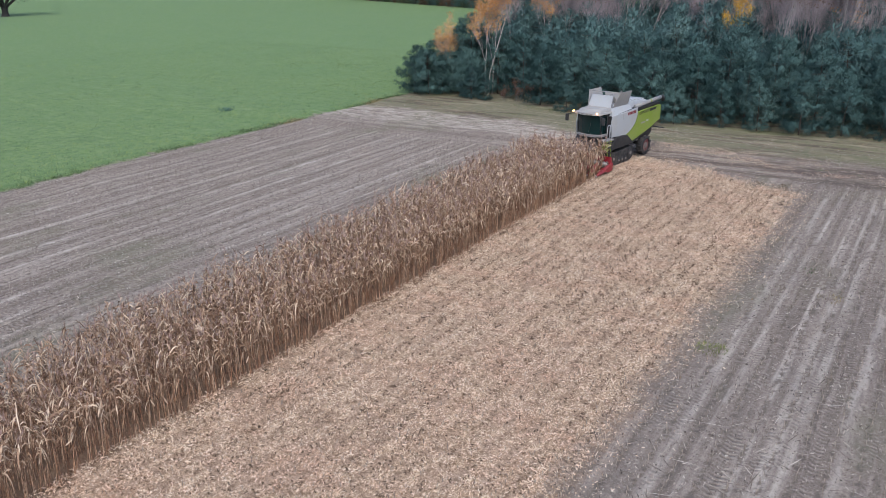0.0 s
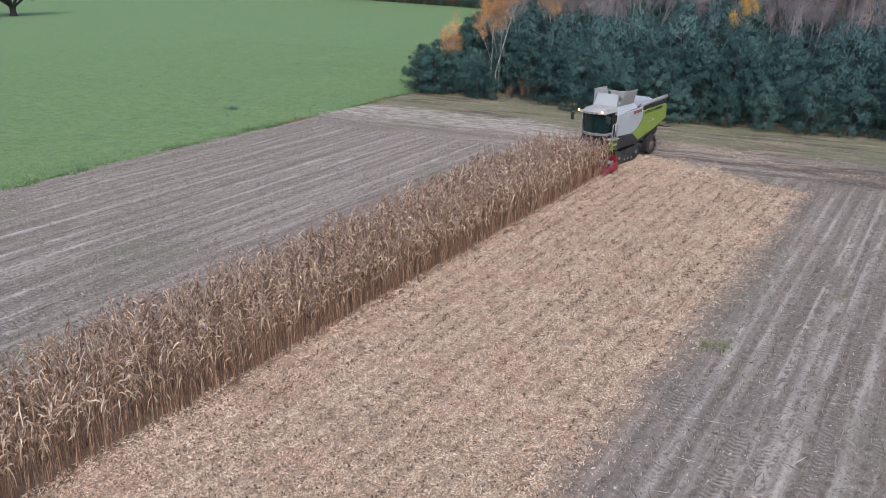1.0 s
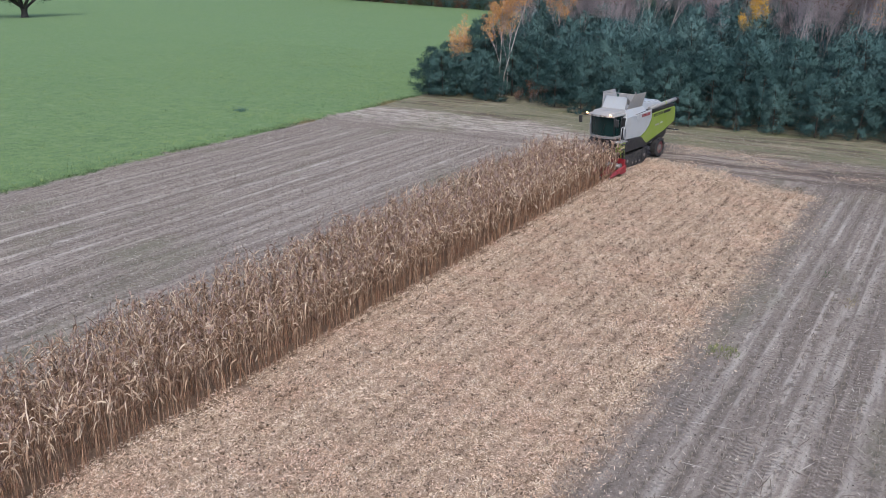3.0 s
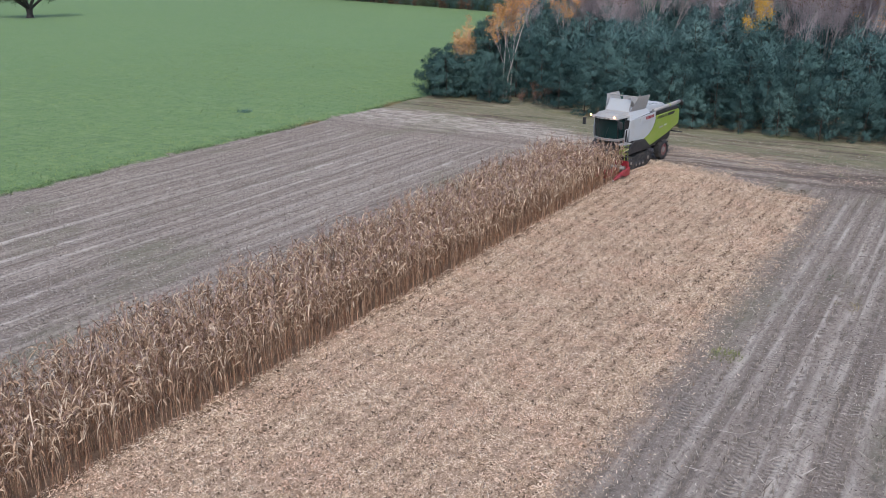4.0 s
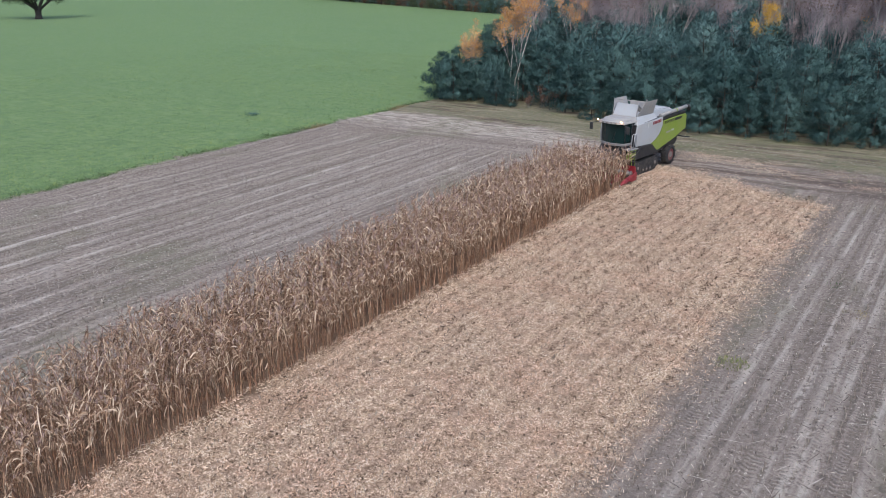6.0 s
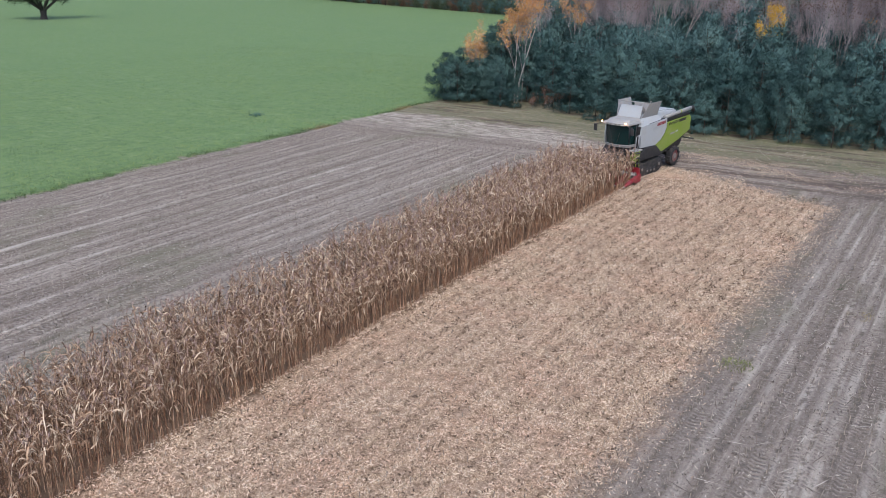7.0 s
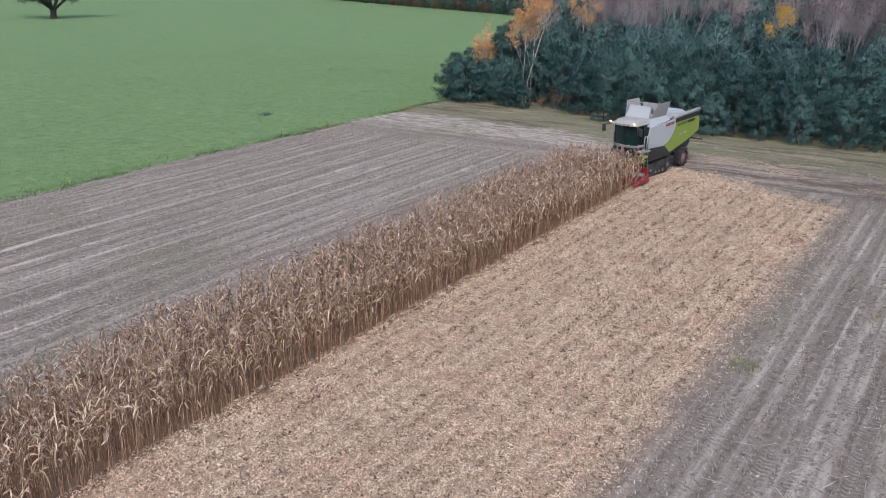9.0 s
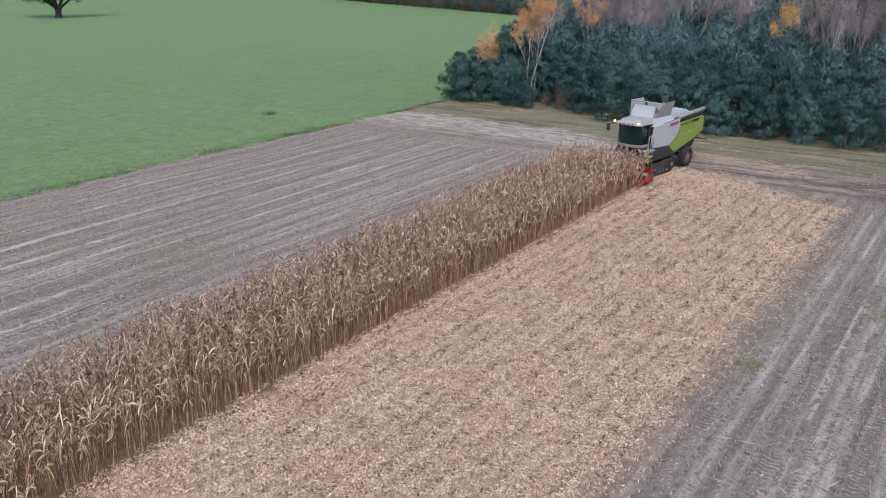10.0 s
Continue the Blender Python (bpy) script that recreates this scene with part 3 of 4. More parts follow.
# ---- combine harvester ----
def paint(name, base, rough=0.4, dust=0.35):
    """Sheet paint under field dust."""
    m = material(name, rough, 0.0, 0.45)
    q = Nodes(m)
    p = q.place()
    f = q.math("MULTIPLY", q.step(q.noise(p, 1.6, 5, 0.65), 0.40, 0.72), dust)
    q.colour(q.mix(q.math("MULTIPLY", q.step(q.noise(p, 9, 4), 0.5, 0.75), dust * 0.6), q.mix(f, base, (0.42, 0.36, 0.29)), (0.33, 0.28, 0.22)))
    q.put(q.bsdf.inputs["Roughness"], q.step(f, 0.0, 0.4, rough, 0.8))
    return m


white_paint = paint("white_panel_paint", (0.38, 0.40, 0.42), 0.35, 0.22)
roof_paint = paint("weathered_roof_paint", (0.30, 0.30, 0.295), 0.5, 0.4)
grey_paint = paint("pale_grey_paint", (0.27, 0.27, 0.27), 0.45, 0.3)
green_paint = paint("lime_green_paint", (0.195, 0.270, 0.034), 0.35, 0.20)
red_paint = paint("red_header_paint", (0.23, 0.013, 0.023), 0.38, 0.18)
black_paint = paint("black_steel", (0.020, 0.020, 0.023), 0.5, 0.06)
rim_paint = paint("dusty_rim_paint", (0.11, 0.020, 0.026), 0.55, 0.35)
rubber = paint("black_rubber", (0.020, 0.020, 0.022), 0.8, 0.14)
steel = material("bare_steel", 0.45, 0.8)
Nodes(steel).colour((0.30, 0.28, 0.26))
cab_glass = material("tinted_cab_glass", 0.08, 0.0, 0.5)
Nodes(cab_glass).colour((0.010, 0.028, 0.028))
lamp_mat = material("lit_work_lamp", 0.3)
q = Nodes(lamp_mat)
q.colour((0.9, 0.45, 0.15))
q.put(q.bsdf.inputs["Emission Color"], (1.0, 0.45, 0.16))
q.bsdf.inputs["Emission Strength"].default_value = 9.0


def bevelled(bm, off):
    if off > 0:
        bmesh.ops.bevel(bm, geom=bm.edges[:], offset=off, segments=2, affect="EDGES", profile=0.5)
    bmesh.ops.recalc_face_normals(bm, faces=bm.faces[:])
    return bm


def box(lo, hi, off=0.02):
    bm = bmesh.new()
    bmesh.ops.create_cube(bm, size=1.0)
    c, d = (Vector(lo) + Vector(hi)) / 2, Vector(hi) - Vector(lo)
    for v in bm.verts:
        v.co = Vector((v.co.x * d.x, v.co.y * d.y, v.co.z * d.z)) + c
    return bevelled(bm, off)


def slab(profile, x0, x1, off=0.02):
    """A side profile of (y, z) corners, drawn out from x0 to x1."""
    bm = bmesh.new()
    a = [bm.verts.new((x0, y, z)) for y, z in profile]
    b = [bm.verts.new((x1, y, z)) for y, z in profile]
    n = len(profile)
    bm.faces.new(a)
    bm.faces.new(b[::-1])
    for i in range(n):
        bm.faces.new((a[i], b[i], b[(i + 1) % n], a[(i + 1) % n]))
    return bevelled(bm, off)


def hull8(bottom, top, off=0.02):
    """A tapered block from four bottom corners and four top corners."""
    bm = bmesh.new()
    a = [bm.verts.new(p) for p in bottom]
    b = [bm.verts.new(p) for p in top]
    bm.faces.new(a[::-1])
    bm.faces.new(b)
    for i in range(4):
        bm.faces.new((a[i], a[(i + 1) % 4], b[(i + 1) % 4], b[i]))
    return bevelled(bm, off)


def drum(centre, radius, x0, x1, sides=24, hollow=0.0, off=0.03):
    """A wheel-like body round the x axis, rounded at its rims; hollow leaves a dish of that radius on both faces."""
    bm = bmesh.new()
    rad = [(x0 + 0.10, hollow), (x0, hollow * 1.02), (x0, radius - off * 2), (x0 + off, radius), (x1 - off, radius), (x1, radius - off * 2), (x1, hollow * 1.02), (x1 - 0.10, hollow)] if hollow else [(x0, 0.001), (x0, radius - off), (x0 + off, radius), (x1 - off, radius), (x1, radius - off), (x1, 0.001)]
    rings = []
    for x, r in rad:
        rings.append([bm.verts.new((x, centre[0] + r * math.cos(i * 6.28318 / sides), centre[1] + r * math.sin(i * 6.28318 / sides))) for i in range(sides)])
    for a, b in zip(rings, rings[1:]):
        for i in range(sides):
            bm.faces.new((a[i], a[(i + 1) % sides], b[(i + 1) % sides], b[i]))
    bmesh.ops.recalc_face_normals(bm, faces=bm.faces[:])
    return bm


def rod(points, radius, sides=8, taper=None):
    s = Soup()
    rr = np.full(len(points), radius) if taper is None else np.array(taper)
    s.tube(points, rr, sides)
    v, f, _ = s.arrays()
    bm = bmesh.new()
    vs = [bm.verts.new(p) for p in v]
    for q in f:
        bm.faces.new([vs[i] for i in q])
    bm.faces.new(vs[:sides][::-1])
    bm.faces.new(vs[-sides:])
    bmesh.ops.recalc_face_normals(bm, faces=bm.faces[:])
    for fc in bm.faces:
        fc.smooth = len(fc.verts) == 4
    return bm


combine = thing("combine_harvester", "lime green and white tracked combine with a red maize header", "combine harvester", at=pose(-20.36, 59.02, 0.02, 0, 0, -10))
combine.scale = (0.95, 1, 1)
body = part("body", slab([(-4.3, 1.7), (-4.3, 3.35), (-1.2, 3.55), (2.25, 3.35), (2.35, 2.3), (1.0, 1.55), (-1.2, 1.1), (-2.8, 1.3)], -1.38, 1.38, 0.03), black_paint, combine, "dark inner body between the side panels")
for s in (1, -1):
    def side(profile, thick=0.10, base=1.39, off=0.03):
        a, b = base * s, (base + thick) * s
        return slab(profile, min(a, b), max(a, b), off)

    part("side_panel", side([(-4.45, 1.95), (-4.55, 2.7), (-4.40, 3.42), (-1.35, 3.50), (-0.98, 3.28), (-1.02, 2.95), (-1.25, 2.55), (-1.75, 2.15), (-2.45, 1.88)]), white_paint, combine, "white front side panel")
    green = part("side_panel", side([(-0.96, 3.27), (1.0, 3.36), (2.25, 3.42), (2.42, 3.28), (2.42, 2.34), (0.75, 1.82), (-1.62, 1.26), (-2.42, 1.86), (-1.72, 2.13), (-1.22, 2.53), (-0.99, 2.94)]), green_paint, combine, "lime green rear side panel")
    part("grille", side([(-0.75, 3.02), (-0.70, 3.22), (0.55, 3.28), (0.62, 3.08)], 0.02, 1.485, 0.008), black_paint, green, "black louvred grille")
    part("grille", side([(0.72, 3.09), (0.70, 3.28), (1.75, 3.32), (1.60, 3.14)], 0.02, 1.485, 0.008), black_paint, green, "black louvred grille")
    for i in range(4):
        z = 3.055 + i * 0.045
        part("louvre", side([(-0.70, z), (-0.70, z + 0.014), (0.55, z + 0.055), (0.55, z + 0.04)], 0.012, 1.506, 0.0), green_paint, green)
    part("model_mark", side([(-0.45, 2.34), (-0.45, 2.45), (0.15, 2.48), (0.15, 2.37)], 0.006, 1.488, 0.0), grey_paint, green, "pale grey plain bar")
    part("model_mark", side([(0.30, 2.42), (0.30, 2.53), (0.62, 2.55), (0.62, 2.44)], 0.006, 1.488, 0.0), white_paint, green, "white plain bar")
    badge = part("name_board", side([(-3.05, 3.00), (-3.00, 3.48), (-1.10, 3.60), (-1.10, 3.18)], 0.07, 1.45, 0.02), white_paint, combine, "raised white board with a red mark")
    for i in range(6):
        y0 = -2.42 + i * 0.19
        part("name_mark", side([(y0, 3.20 + 0.01 * i), (y0, 3.40 + 0.01 * i), (y0 + 0.14, 3.41 + 0.01 * i), (y0 + 0.14, 3.21 + 0.01 * i)], 0.008, 1.521, 0.0), red_paint, badge, "red block")
    # crawler
    def rail(x0, x1, prof, off=0.03):
        a, b = sorted((x0 * s, x1 * s))
        return slab(prof, a, b, off)

    loop = []
    for cy, cz, r, a0, a1 in ((-4.35, 0.48, 0.42, 60, 235), (-4.15, 0.36, 0.36, 240, 270), (-2.35, 0.36, 0.36, 270, 300), (-2.05, 0.56, 0.46, -50, 110)):
        for i in range(7):
            a = radians(a0 + (a1 - a0) * i / 6)
            loop.append((cy + r * math.cos(a), cz + r * math.sin(a)))
    track = part("crawler_track", rail(1.02, 1.66, loop, 0.0), rubber, combine, "dusty black rubber crawler belt")
    for i in range(26):
        a = i / 26 * len(loop)
        j = int(a) % len(loop)
        p, n2 = np.array(loop[j]), np.array(loop[(j + 1) % len(loop)])
        c = p + (n2 - p) * (a - int(a))
        d = (n2 - p) / (np.linalg.norm(n2 - p) + 1e-6)
        nn = np.array([d[1], -d[0]])
        o = np.array([-3.2, 0.5])
        nn = nn if np.dot(nn, c - o) > 0 else -nn
        part("lug", rail(1.03, 1.65, [tuple(c - d * 0.05), tuple(c + d * 0.05), tuple(c + d * 0.035 + nn * 0.05), tuple(c - d * 0.035 + nn * 0.05)], 0.0), rubber, track)
    for cy, cz, r in ((-4.33, 0.48, 0.30), (-3.62, 0.27, 0.19), (-3.16, 0.27, 0.19), (-2.70, 0.27, 0.19), (-2.07, 0.56, 0.34)):
        part("road_wheel", drum((cy, cz), r, min(1.55 * s, 1.70 * s), max(1.55 * s, 1.70 * s), 18), black_paint, track)
        part("hub", drum((cy, cz), r * 0.38, min(1.69 * s, 1.74 * s), max(1.69 * s, 1.74 * s), 12, 0.0, 0.015), steel, track, "worn steel hub")
    part("fender", rail(1.0, 1.62, [(-4.75, 1.05), (-4.55, 1.45), (-3.9, 1.93), (-2.45, 1.86), (-1.62, 1.24), (-1.7, 1.12), (-2.5, 1.15), (-4.2, 1.12)], 0.03), black_paint, combine, "black mudguard over the crawler")
    # steered wheel
    wheel = part("rear_wheel", drum((0.45, 0.68), 0.68, min(1.02 * s, 1.58 * s), max(1.02 * s, 1.58 * s), 32, 0.45, 0.08), rubber, combine, "black lugged tyre on a red rim")
    part("rim", drum((0.45, 0.68), 0.46, min(1.12 * s, 1.50 * s), max(1.12 * s, 1.50 * s), 24, 0.20, 0.02), rim_paint, wheel, "dusty dark red rim")
    part("hub", drum((0.45, 0.68), 0.21, min(1.2 * s, 1.54 * s), max(1.2 * s, 1.54 * s), 14, 0.0, 0.02), steel, wheel, "steel hub")
    for i in range(22):
        a = i * 6.28318 / 22
        c, d = np.array([0.45 + 0.68 * math.cos(a), 0.68 + 0.68 * math.sin(a)]), np.array([-math.sin(a), math.cos(a)])
        nn = np.array([math.cos(a), math.sin(a)])
        part("lug", rail(1.04 + 0.25 * (i % 2), 1.31 + 0.25 * (i % 2), [tuple(c - d * 0.045 - nn * 0.02), tuple(c + d * 0.045 - nn * 0.02), tuple(c + d * 0.03 + nn * 0.035), tuple(c - d * 0.03 + nn * 0.035)], 0.0), rubber, wheel)
    # mirrors on arms
    arm = part("mirror_arm", rod([(0.86 * s, -5.35, 3.55), (1.15 * s, -5.62, 3.52), (1.50 * s, -5.66, 3.45)], 0.025), black_paint, combine)
    part("mirror", box((1.50 * s - 0.13, -5.72, 2.98), (1.50 * s + 0.13, -5.62, 3.46), 0.03), black_paint, arm, "black rear-view mirror")
    # lamps on the roof
    part("work_lamp", box((0.96 * s - 0.055, -5.74, 3.67), (0.96 * s + 0.055, -5.66, 3.76), 0.02), lamp_mat, combine, "lit amber lamp on the cab roof")
part("rear_axle", rod([(-1.1, 0.45, 0.72), (0, 0.45, 0.82), (1.1, 0.45, 0.72)], 0.13), black_paint, combine)
part("rear_hood", slab([(2.1, 3.40), (2.48, 3.20), (2.54, 2.45), (2.3, 2.25), (2.0, 2.28)], -1.30, 1.30, 0.05), green_paint, combine, "lime green rear hood")
part("straw_chopper", slab([(0.9, 1.75), (1.15, 1.15), (1.9, 1.1), (2.25, 1.4), (2.1, 2.2), (1.2, 1.9)], -0.95, 0.95, 0.04), black_paint, combine, "dark straw chopper under the rear hood")
part("spreader_arm", rod([(1.0, 2.2, 1.75), (1.35, 2.75, 1.62), (1.60, 2.95, 1.60)], 0.05), black_paint, combine)
# engine hood and grain tank
part("engine_hood", hull8([(-1.25, -1.3, 3.45), (0.95, -1.3, 3.45), (0.95, 1.8, 3.4), (-1.25, 1.8, 3.4)], [(-1.15, -1.3, 3.98), (0.75, -1.3, 3.98), (0.65, 1.55, 3.78), (-1.1, 1.55, 3.78)], 0.06), white_paint, combine, "white engine hood")
for i in range(5):
    part("hood_rib", box((-1.0, -1.0 + i * 0.52, 3.93 - i * 0.035), (0.62, -0.72 + i * 0.52, 4.02 - i * 0.035), 0.03), white_paint, combine)
part("exhaust", rod([(-0.6, -0.2, 3.8), (-0.6, -0.15, 4.25), (-0.6, 0.05, 4.4)], 0.07), steel, combine, "steel exhaust pipe")
part("grain_tank", hull8([(-1.36, -4.2, 3.30), (1.36, -4.2, 3.30), (1.36, -1.3, 3.40), (-1.36, -1.3, 3.40)], [(-1.0, -3.85, 3.84), (1.0, -3.85, 3.84), (1.0, -1.6, 3.84), (-1.0, -1.6, 3.84)], 0.03), white_paint, combine, "white grain tank")


def flap(a, b, c, d, t=0.03):
    """A flat panel of thickness t on four corners."""
    n = (Vector(b) - Vector(a)).cross(Vector(d) - Vector(a)).normalized() * t
    return hull8([Vector(p) - n * 0.5 for p in (a, b, c, d)], [Vector(p) + n * 0.5 for p in (a, b, c, d)], 0.006)


for s in (1, -1):
    ext = part("tank_extension", flap((0.98 * s, -3.75, 3.84), (0.98 * s, -1.70, 3.84), (1.30 * s, -1.72, 4.84), (1.30 * s, -3.30, 4.84)), grey_paint, combine, "raised grey metal side flap of the tank")
    for i in range(5):
        y = -3.2 + i * 0.34
        part("stiffener", rod([(1.0 * s, y, 3.88), (1.315 * s, y + 0.03, 4.80)], 0.012, 5), grey_paint, ext)
part("tank_extension", flap((-0.97, -3.82, 3.84), (0.97, -3.82, 3.84), (0.86, -3.50, 4.62), (-0.86, -3.50, 4.62)), white_paint, combine, "white front flap of the tank")
part("tank_extension", flap((-0.97, -1.62, 3.84), (0.97, -1.62, 3.84), (1.05, -1.50, 4.55), (-1.05, -1.50, 4.55)), grey_paint, combine, "grey rear flap of the tank")
part("tank_rail", rod([(-1.30, -3.32, 4.84), (-1.02, -3.66, 4.88), (1.02, -3.66, 4.88), (1.30, -3.32, 4.84)], 0.035, 6), grey_paint, combine)
for x in (-0.98, 0.98):
    part("tank_rail", rod([(x, -3.66, 4.88), (x, -3.86, 3.84)], 0.03, 6), grey_paint, combine)
part("filling_auger", rod([(0.1, -1.6, 3.75), (0.0, -2.4, 4.40)], 0.14, 12), steel, combine, "steel filling auger in the open tank")
# unloading tube
tube = part("unloading_tube", rod([(1.28, -1.10, 3.62), (1.30, 0.2, 3.72), (1.28, 1.5, 3.78), (1.28, 2.65, 3.86)], 0.135, 16), grey_paint, combine, "pale unloading tube folded along the top")
part("tube_band", rod([(1.30, 1.0, 3.77), (1.30, 1.12, 3.776)], 0.145, 16), green_paint, tube)
part("spout", rod([(1.28, 2.63, 3.86), (1.28, 2.90, 3.83), (1.28, 3.05, 3.62)], 0.19, 12, [0.165, 0.17, 0.15]), black_paint, tube, "black rubber spout")
part("tube_support", slab([(-1.3, 3.40), (-1.3, 3.55), (2.2, 3.62), (2.3, 3.42)], 1.05, 1.45, 0.02), black_paint, combine)
# cab
def bowed(y_back, y_front, half_back, half_front, bow, z0, z1, lean=0.0, shrink=1.0, off=0.03):
    """A block with a front that bows forward in plan; lean pushes the top forward, shrink narrows it."""
    bm = bmesh.new()
    plan = [(-half_back, y_back)] + [(-half_front + 2 * half_front * i / 10, y_front - bow * math.cos((i / 5 - 1) * 1.35)) for i in range(11)] + [(half_back, y_back)]
    rings = []
    for z, f, dy in ((z0, 1.0, 0.0), (z1, shrink, lean)):
        rings.append([bm.verts.new((x * f, y - (dy if j not in (0, 12) else 0.0), z)) for j, (x, y) in enumerate(plan)])
    bm.faces.new(rings[0][::-1])
    bm.faces.new(rings[1])
    for i in range(len(plan)):
        j = (i + 1) % len(plan)
        bm.faces.new((rings[0][i], rings[0][j], rings[1][j], rings[1][i]))
    return bevelled(bm, off)


cab = part("cab", bowed(-3.72, -4.95, 1.12, 0.97, 0.32, 2.16, 3.54, 0.14, 1.05), cab_glass, combine, "dark tinted glass cab with a bowed windscreen")
part("console", box((0.30, -4.98, 2.2), (0.62, -4.80, 2.75), 0.05), black_paint, cab)
for x in (-1.0, 1.0):
    part("pillar", rod([(x * 0.97, -5.00, 2.18), (x * 1.02, -5.16, 3.52)], 0.04, 6), black_paint, cab)
    part("pillar", rod([(x * 1.08, -4.35, 2.18), (x * 1.12, -4.40, 3.52)], 0.035, 6), black_paint, cab)
part("wiper", rod([(0.1, -5.31, 2.3), (0.35, -5.38, 2.95)], 0.015, 4), black_paint, cab)
part("seat_back", box((-0.25, -4.35, 2.2), (0.25, -4.2, 3.0), 0.05), black_paint, cab)
roof = part("cab_roof", bowed(-3.62, -5.40, 1.28, 1.20, 0.34, 3.53, 3.66, -0.04, 0.97, 0.04), roof_paint, combine, "pale grey domed cab roof")
part("roof_crown", bowed(-3.64, -5.20, 1.14, 1.00, 0.30, 3.64, 3.84, -0.30, 0.92, 0.05), roof_paint, roof)
for x in (-0.55, -0.2, 0.2, 0.55):
    part("headlamp", box((x - 0.09, -5.76, 3.55), (x + 0.09, -5.68, 3.65), 0.015), steel, roof)
sill = part("cab_sill", bowed(-3.8, -5.0, 1.2, 1.05, 0.34, 2.00, 2.16, 0.04, 1.02, 0.04), grey_paint, combine, "grey sill below the windscreen")
for ob in (cab, roof, sill):
    ob.scale = (0.92, 1, 1)
# platform, handrails and steps by the cab door
part("cab_floor", bowed(-3.8, -4.85, 1.1, 0.95, 0.25, 1.72, 2.01, 0.05, 1.03, 0.03), black_paint, combine, "dark floor under the cab")
part("platform", box((1.10, -5.30, 1.80), (1.62, -4.30, 1.88), 0.015), grey_paint, combine)
for y in (-5.2, -4.9, -4.62):
    part("handrail_post", rod([(1.58, y, 1.88), (1.60, y, 2.85)], 0.022, 6), white_paint, combine)
part("handrail", rod([(1.58, -5.2, 2.0), (1.60, -5.23, 2.8), (1.60, -5.12, 2.9), (1.60, -4.9, 2.9)], 0.025, 6), white_paint, combine)
part("handrail", rod([(1.60, -4.86, 2.4), (1.60, -4.86, 2.9), (1.60, -4.64, 2.92), (1.60, -4.64, 2.2)], 0.025, 6), white_paint, combine)
ladder = part("ladder", rod([(1.66, -5.25, 1.85), (1.78, -5.33, 0.55)], 0.03, 6), green_paint, combine)
part("ladder_side", rod([(1.66, -4.82, 1.85), (1.78, -4.90, 0.55)], 0.03, 6), green_paint, ladder)
for i in range(4):
    f = i / 4 + 0.1
    part("rung", box((1.60 + 0.12 * f, -5.28 - 0.08 * f, 1.85 - 1.3 * f), (1.80 + 0.12 * f, -4.80 - 0.08 * f, 1.89 - 1.3 * f), 0.01), black_paint, ladder)
part("front_fender", slab([(-5.10, 1.15), (-5.15, 1.5), (-4.75, 1.78), (-4.5, 1.78), (-4.65, 1.45), (-4.80, 1.15)], 1.15, 1.60, 0.03), green_paint, combine, "lime green step guard")
part("feeder_house", hull8([(-0.75, -6.55, 0.45), (0.75, -6.55, 0.45), (0.75, -4.2, 1.25), (-0.75, -4.2, 1.25)], [(-0.75, -6.55, 1.10), (0.75, -6.55, 1.10), (0.75, -4.2, 1.95), (-0.75, -4.2, 1.95)], 0.04), black_paint, combine, "dark feeder house")
# maize header
header = part("maize_header", slab([(-6.55, 0.35), (-6.50, 1.25), (-6.72, 1.32), (-6.75, 0.55), (-7.35, 0.32), (-7.35, 0.25)], -3.05, 3.05, 0.02), red_paint, combine, "red eight-row maize header")
header.location, header.scale = (-0.26, -1.0, 0), (0.97, 0.8, 0.85)
part("cross_auger", rod([(-2.95, -7.0, 0.72), (2.95, -7.0, 0.72)], 0.20, 14), steel, header, "steel cross auger")
for i in range(24):
    x = -2.9 + i * 0.25
    part("flight", drum((-7.0, 0.72), 0.28, x, x + 0.05, 12, 0.0, 0.01), steel, header)
for i in range(9):
    x = -3.0 + i * 0.75
    end = i in (0, 8)
    w = 0.13 if end else 0.24
    hood = part("row_hood", hull8([(x - w, -8.0, 0.22), (x + w, -8.0, 0.22), (x + w, -7.05, 0.42), (x - w, -7.05, 0.42)], [(x - w * 0.5, -8.0, 0.48), (x + w * 0.5, -8.0, 0.48), (x + w * 0.7, -7.1, 0.86 - 0.12 * end), (x - w * 0.7, -7.1, 0.86 - 0.12 * end)], 0.04), red_paint, header, "red row divider hood")
    part("snout", rod([(x, -7.95, 0.35), (x, -8.45, 0.24), (x, -8.85, 0.10)], 0.2, 10, [0.20, 0.13, 0.02]), red_paint, hood, "red pointed snout with a pale tip")
    part("snout_tip", rod([(x, -8.74, 0.14), (x, -8.92, 0.08)], 0.04, 8, [0.055, 0.02]), grey_paint, hood, "worn pale tip")
for s in (1, -1):
    part("header_end", slab([(-6.5, 0.25), (-6.5, 0.85), (-6.9, 0.80), (-7.4, 0.58), (-7.6, 0.4), (-7.3, 0.2)], min(3.03 * s, 3.14 * s), max(3.03 * s, 3.14 * s), 0.02), red_paint, header, "red end plate")

# ---- straw, stubble, weeds ----
rl = np.random.default_rng(5)


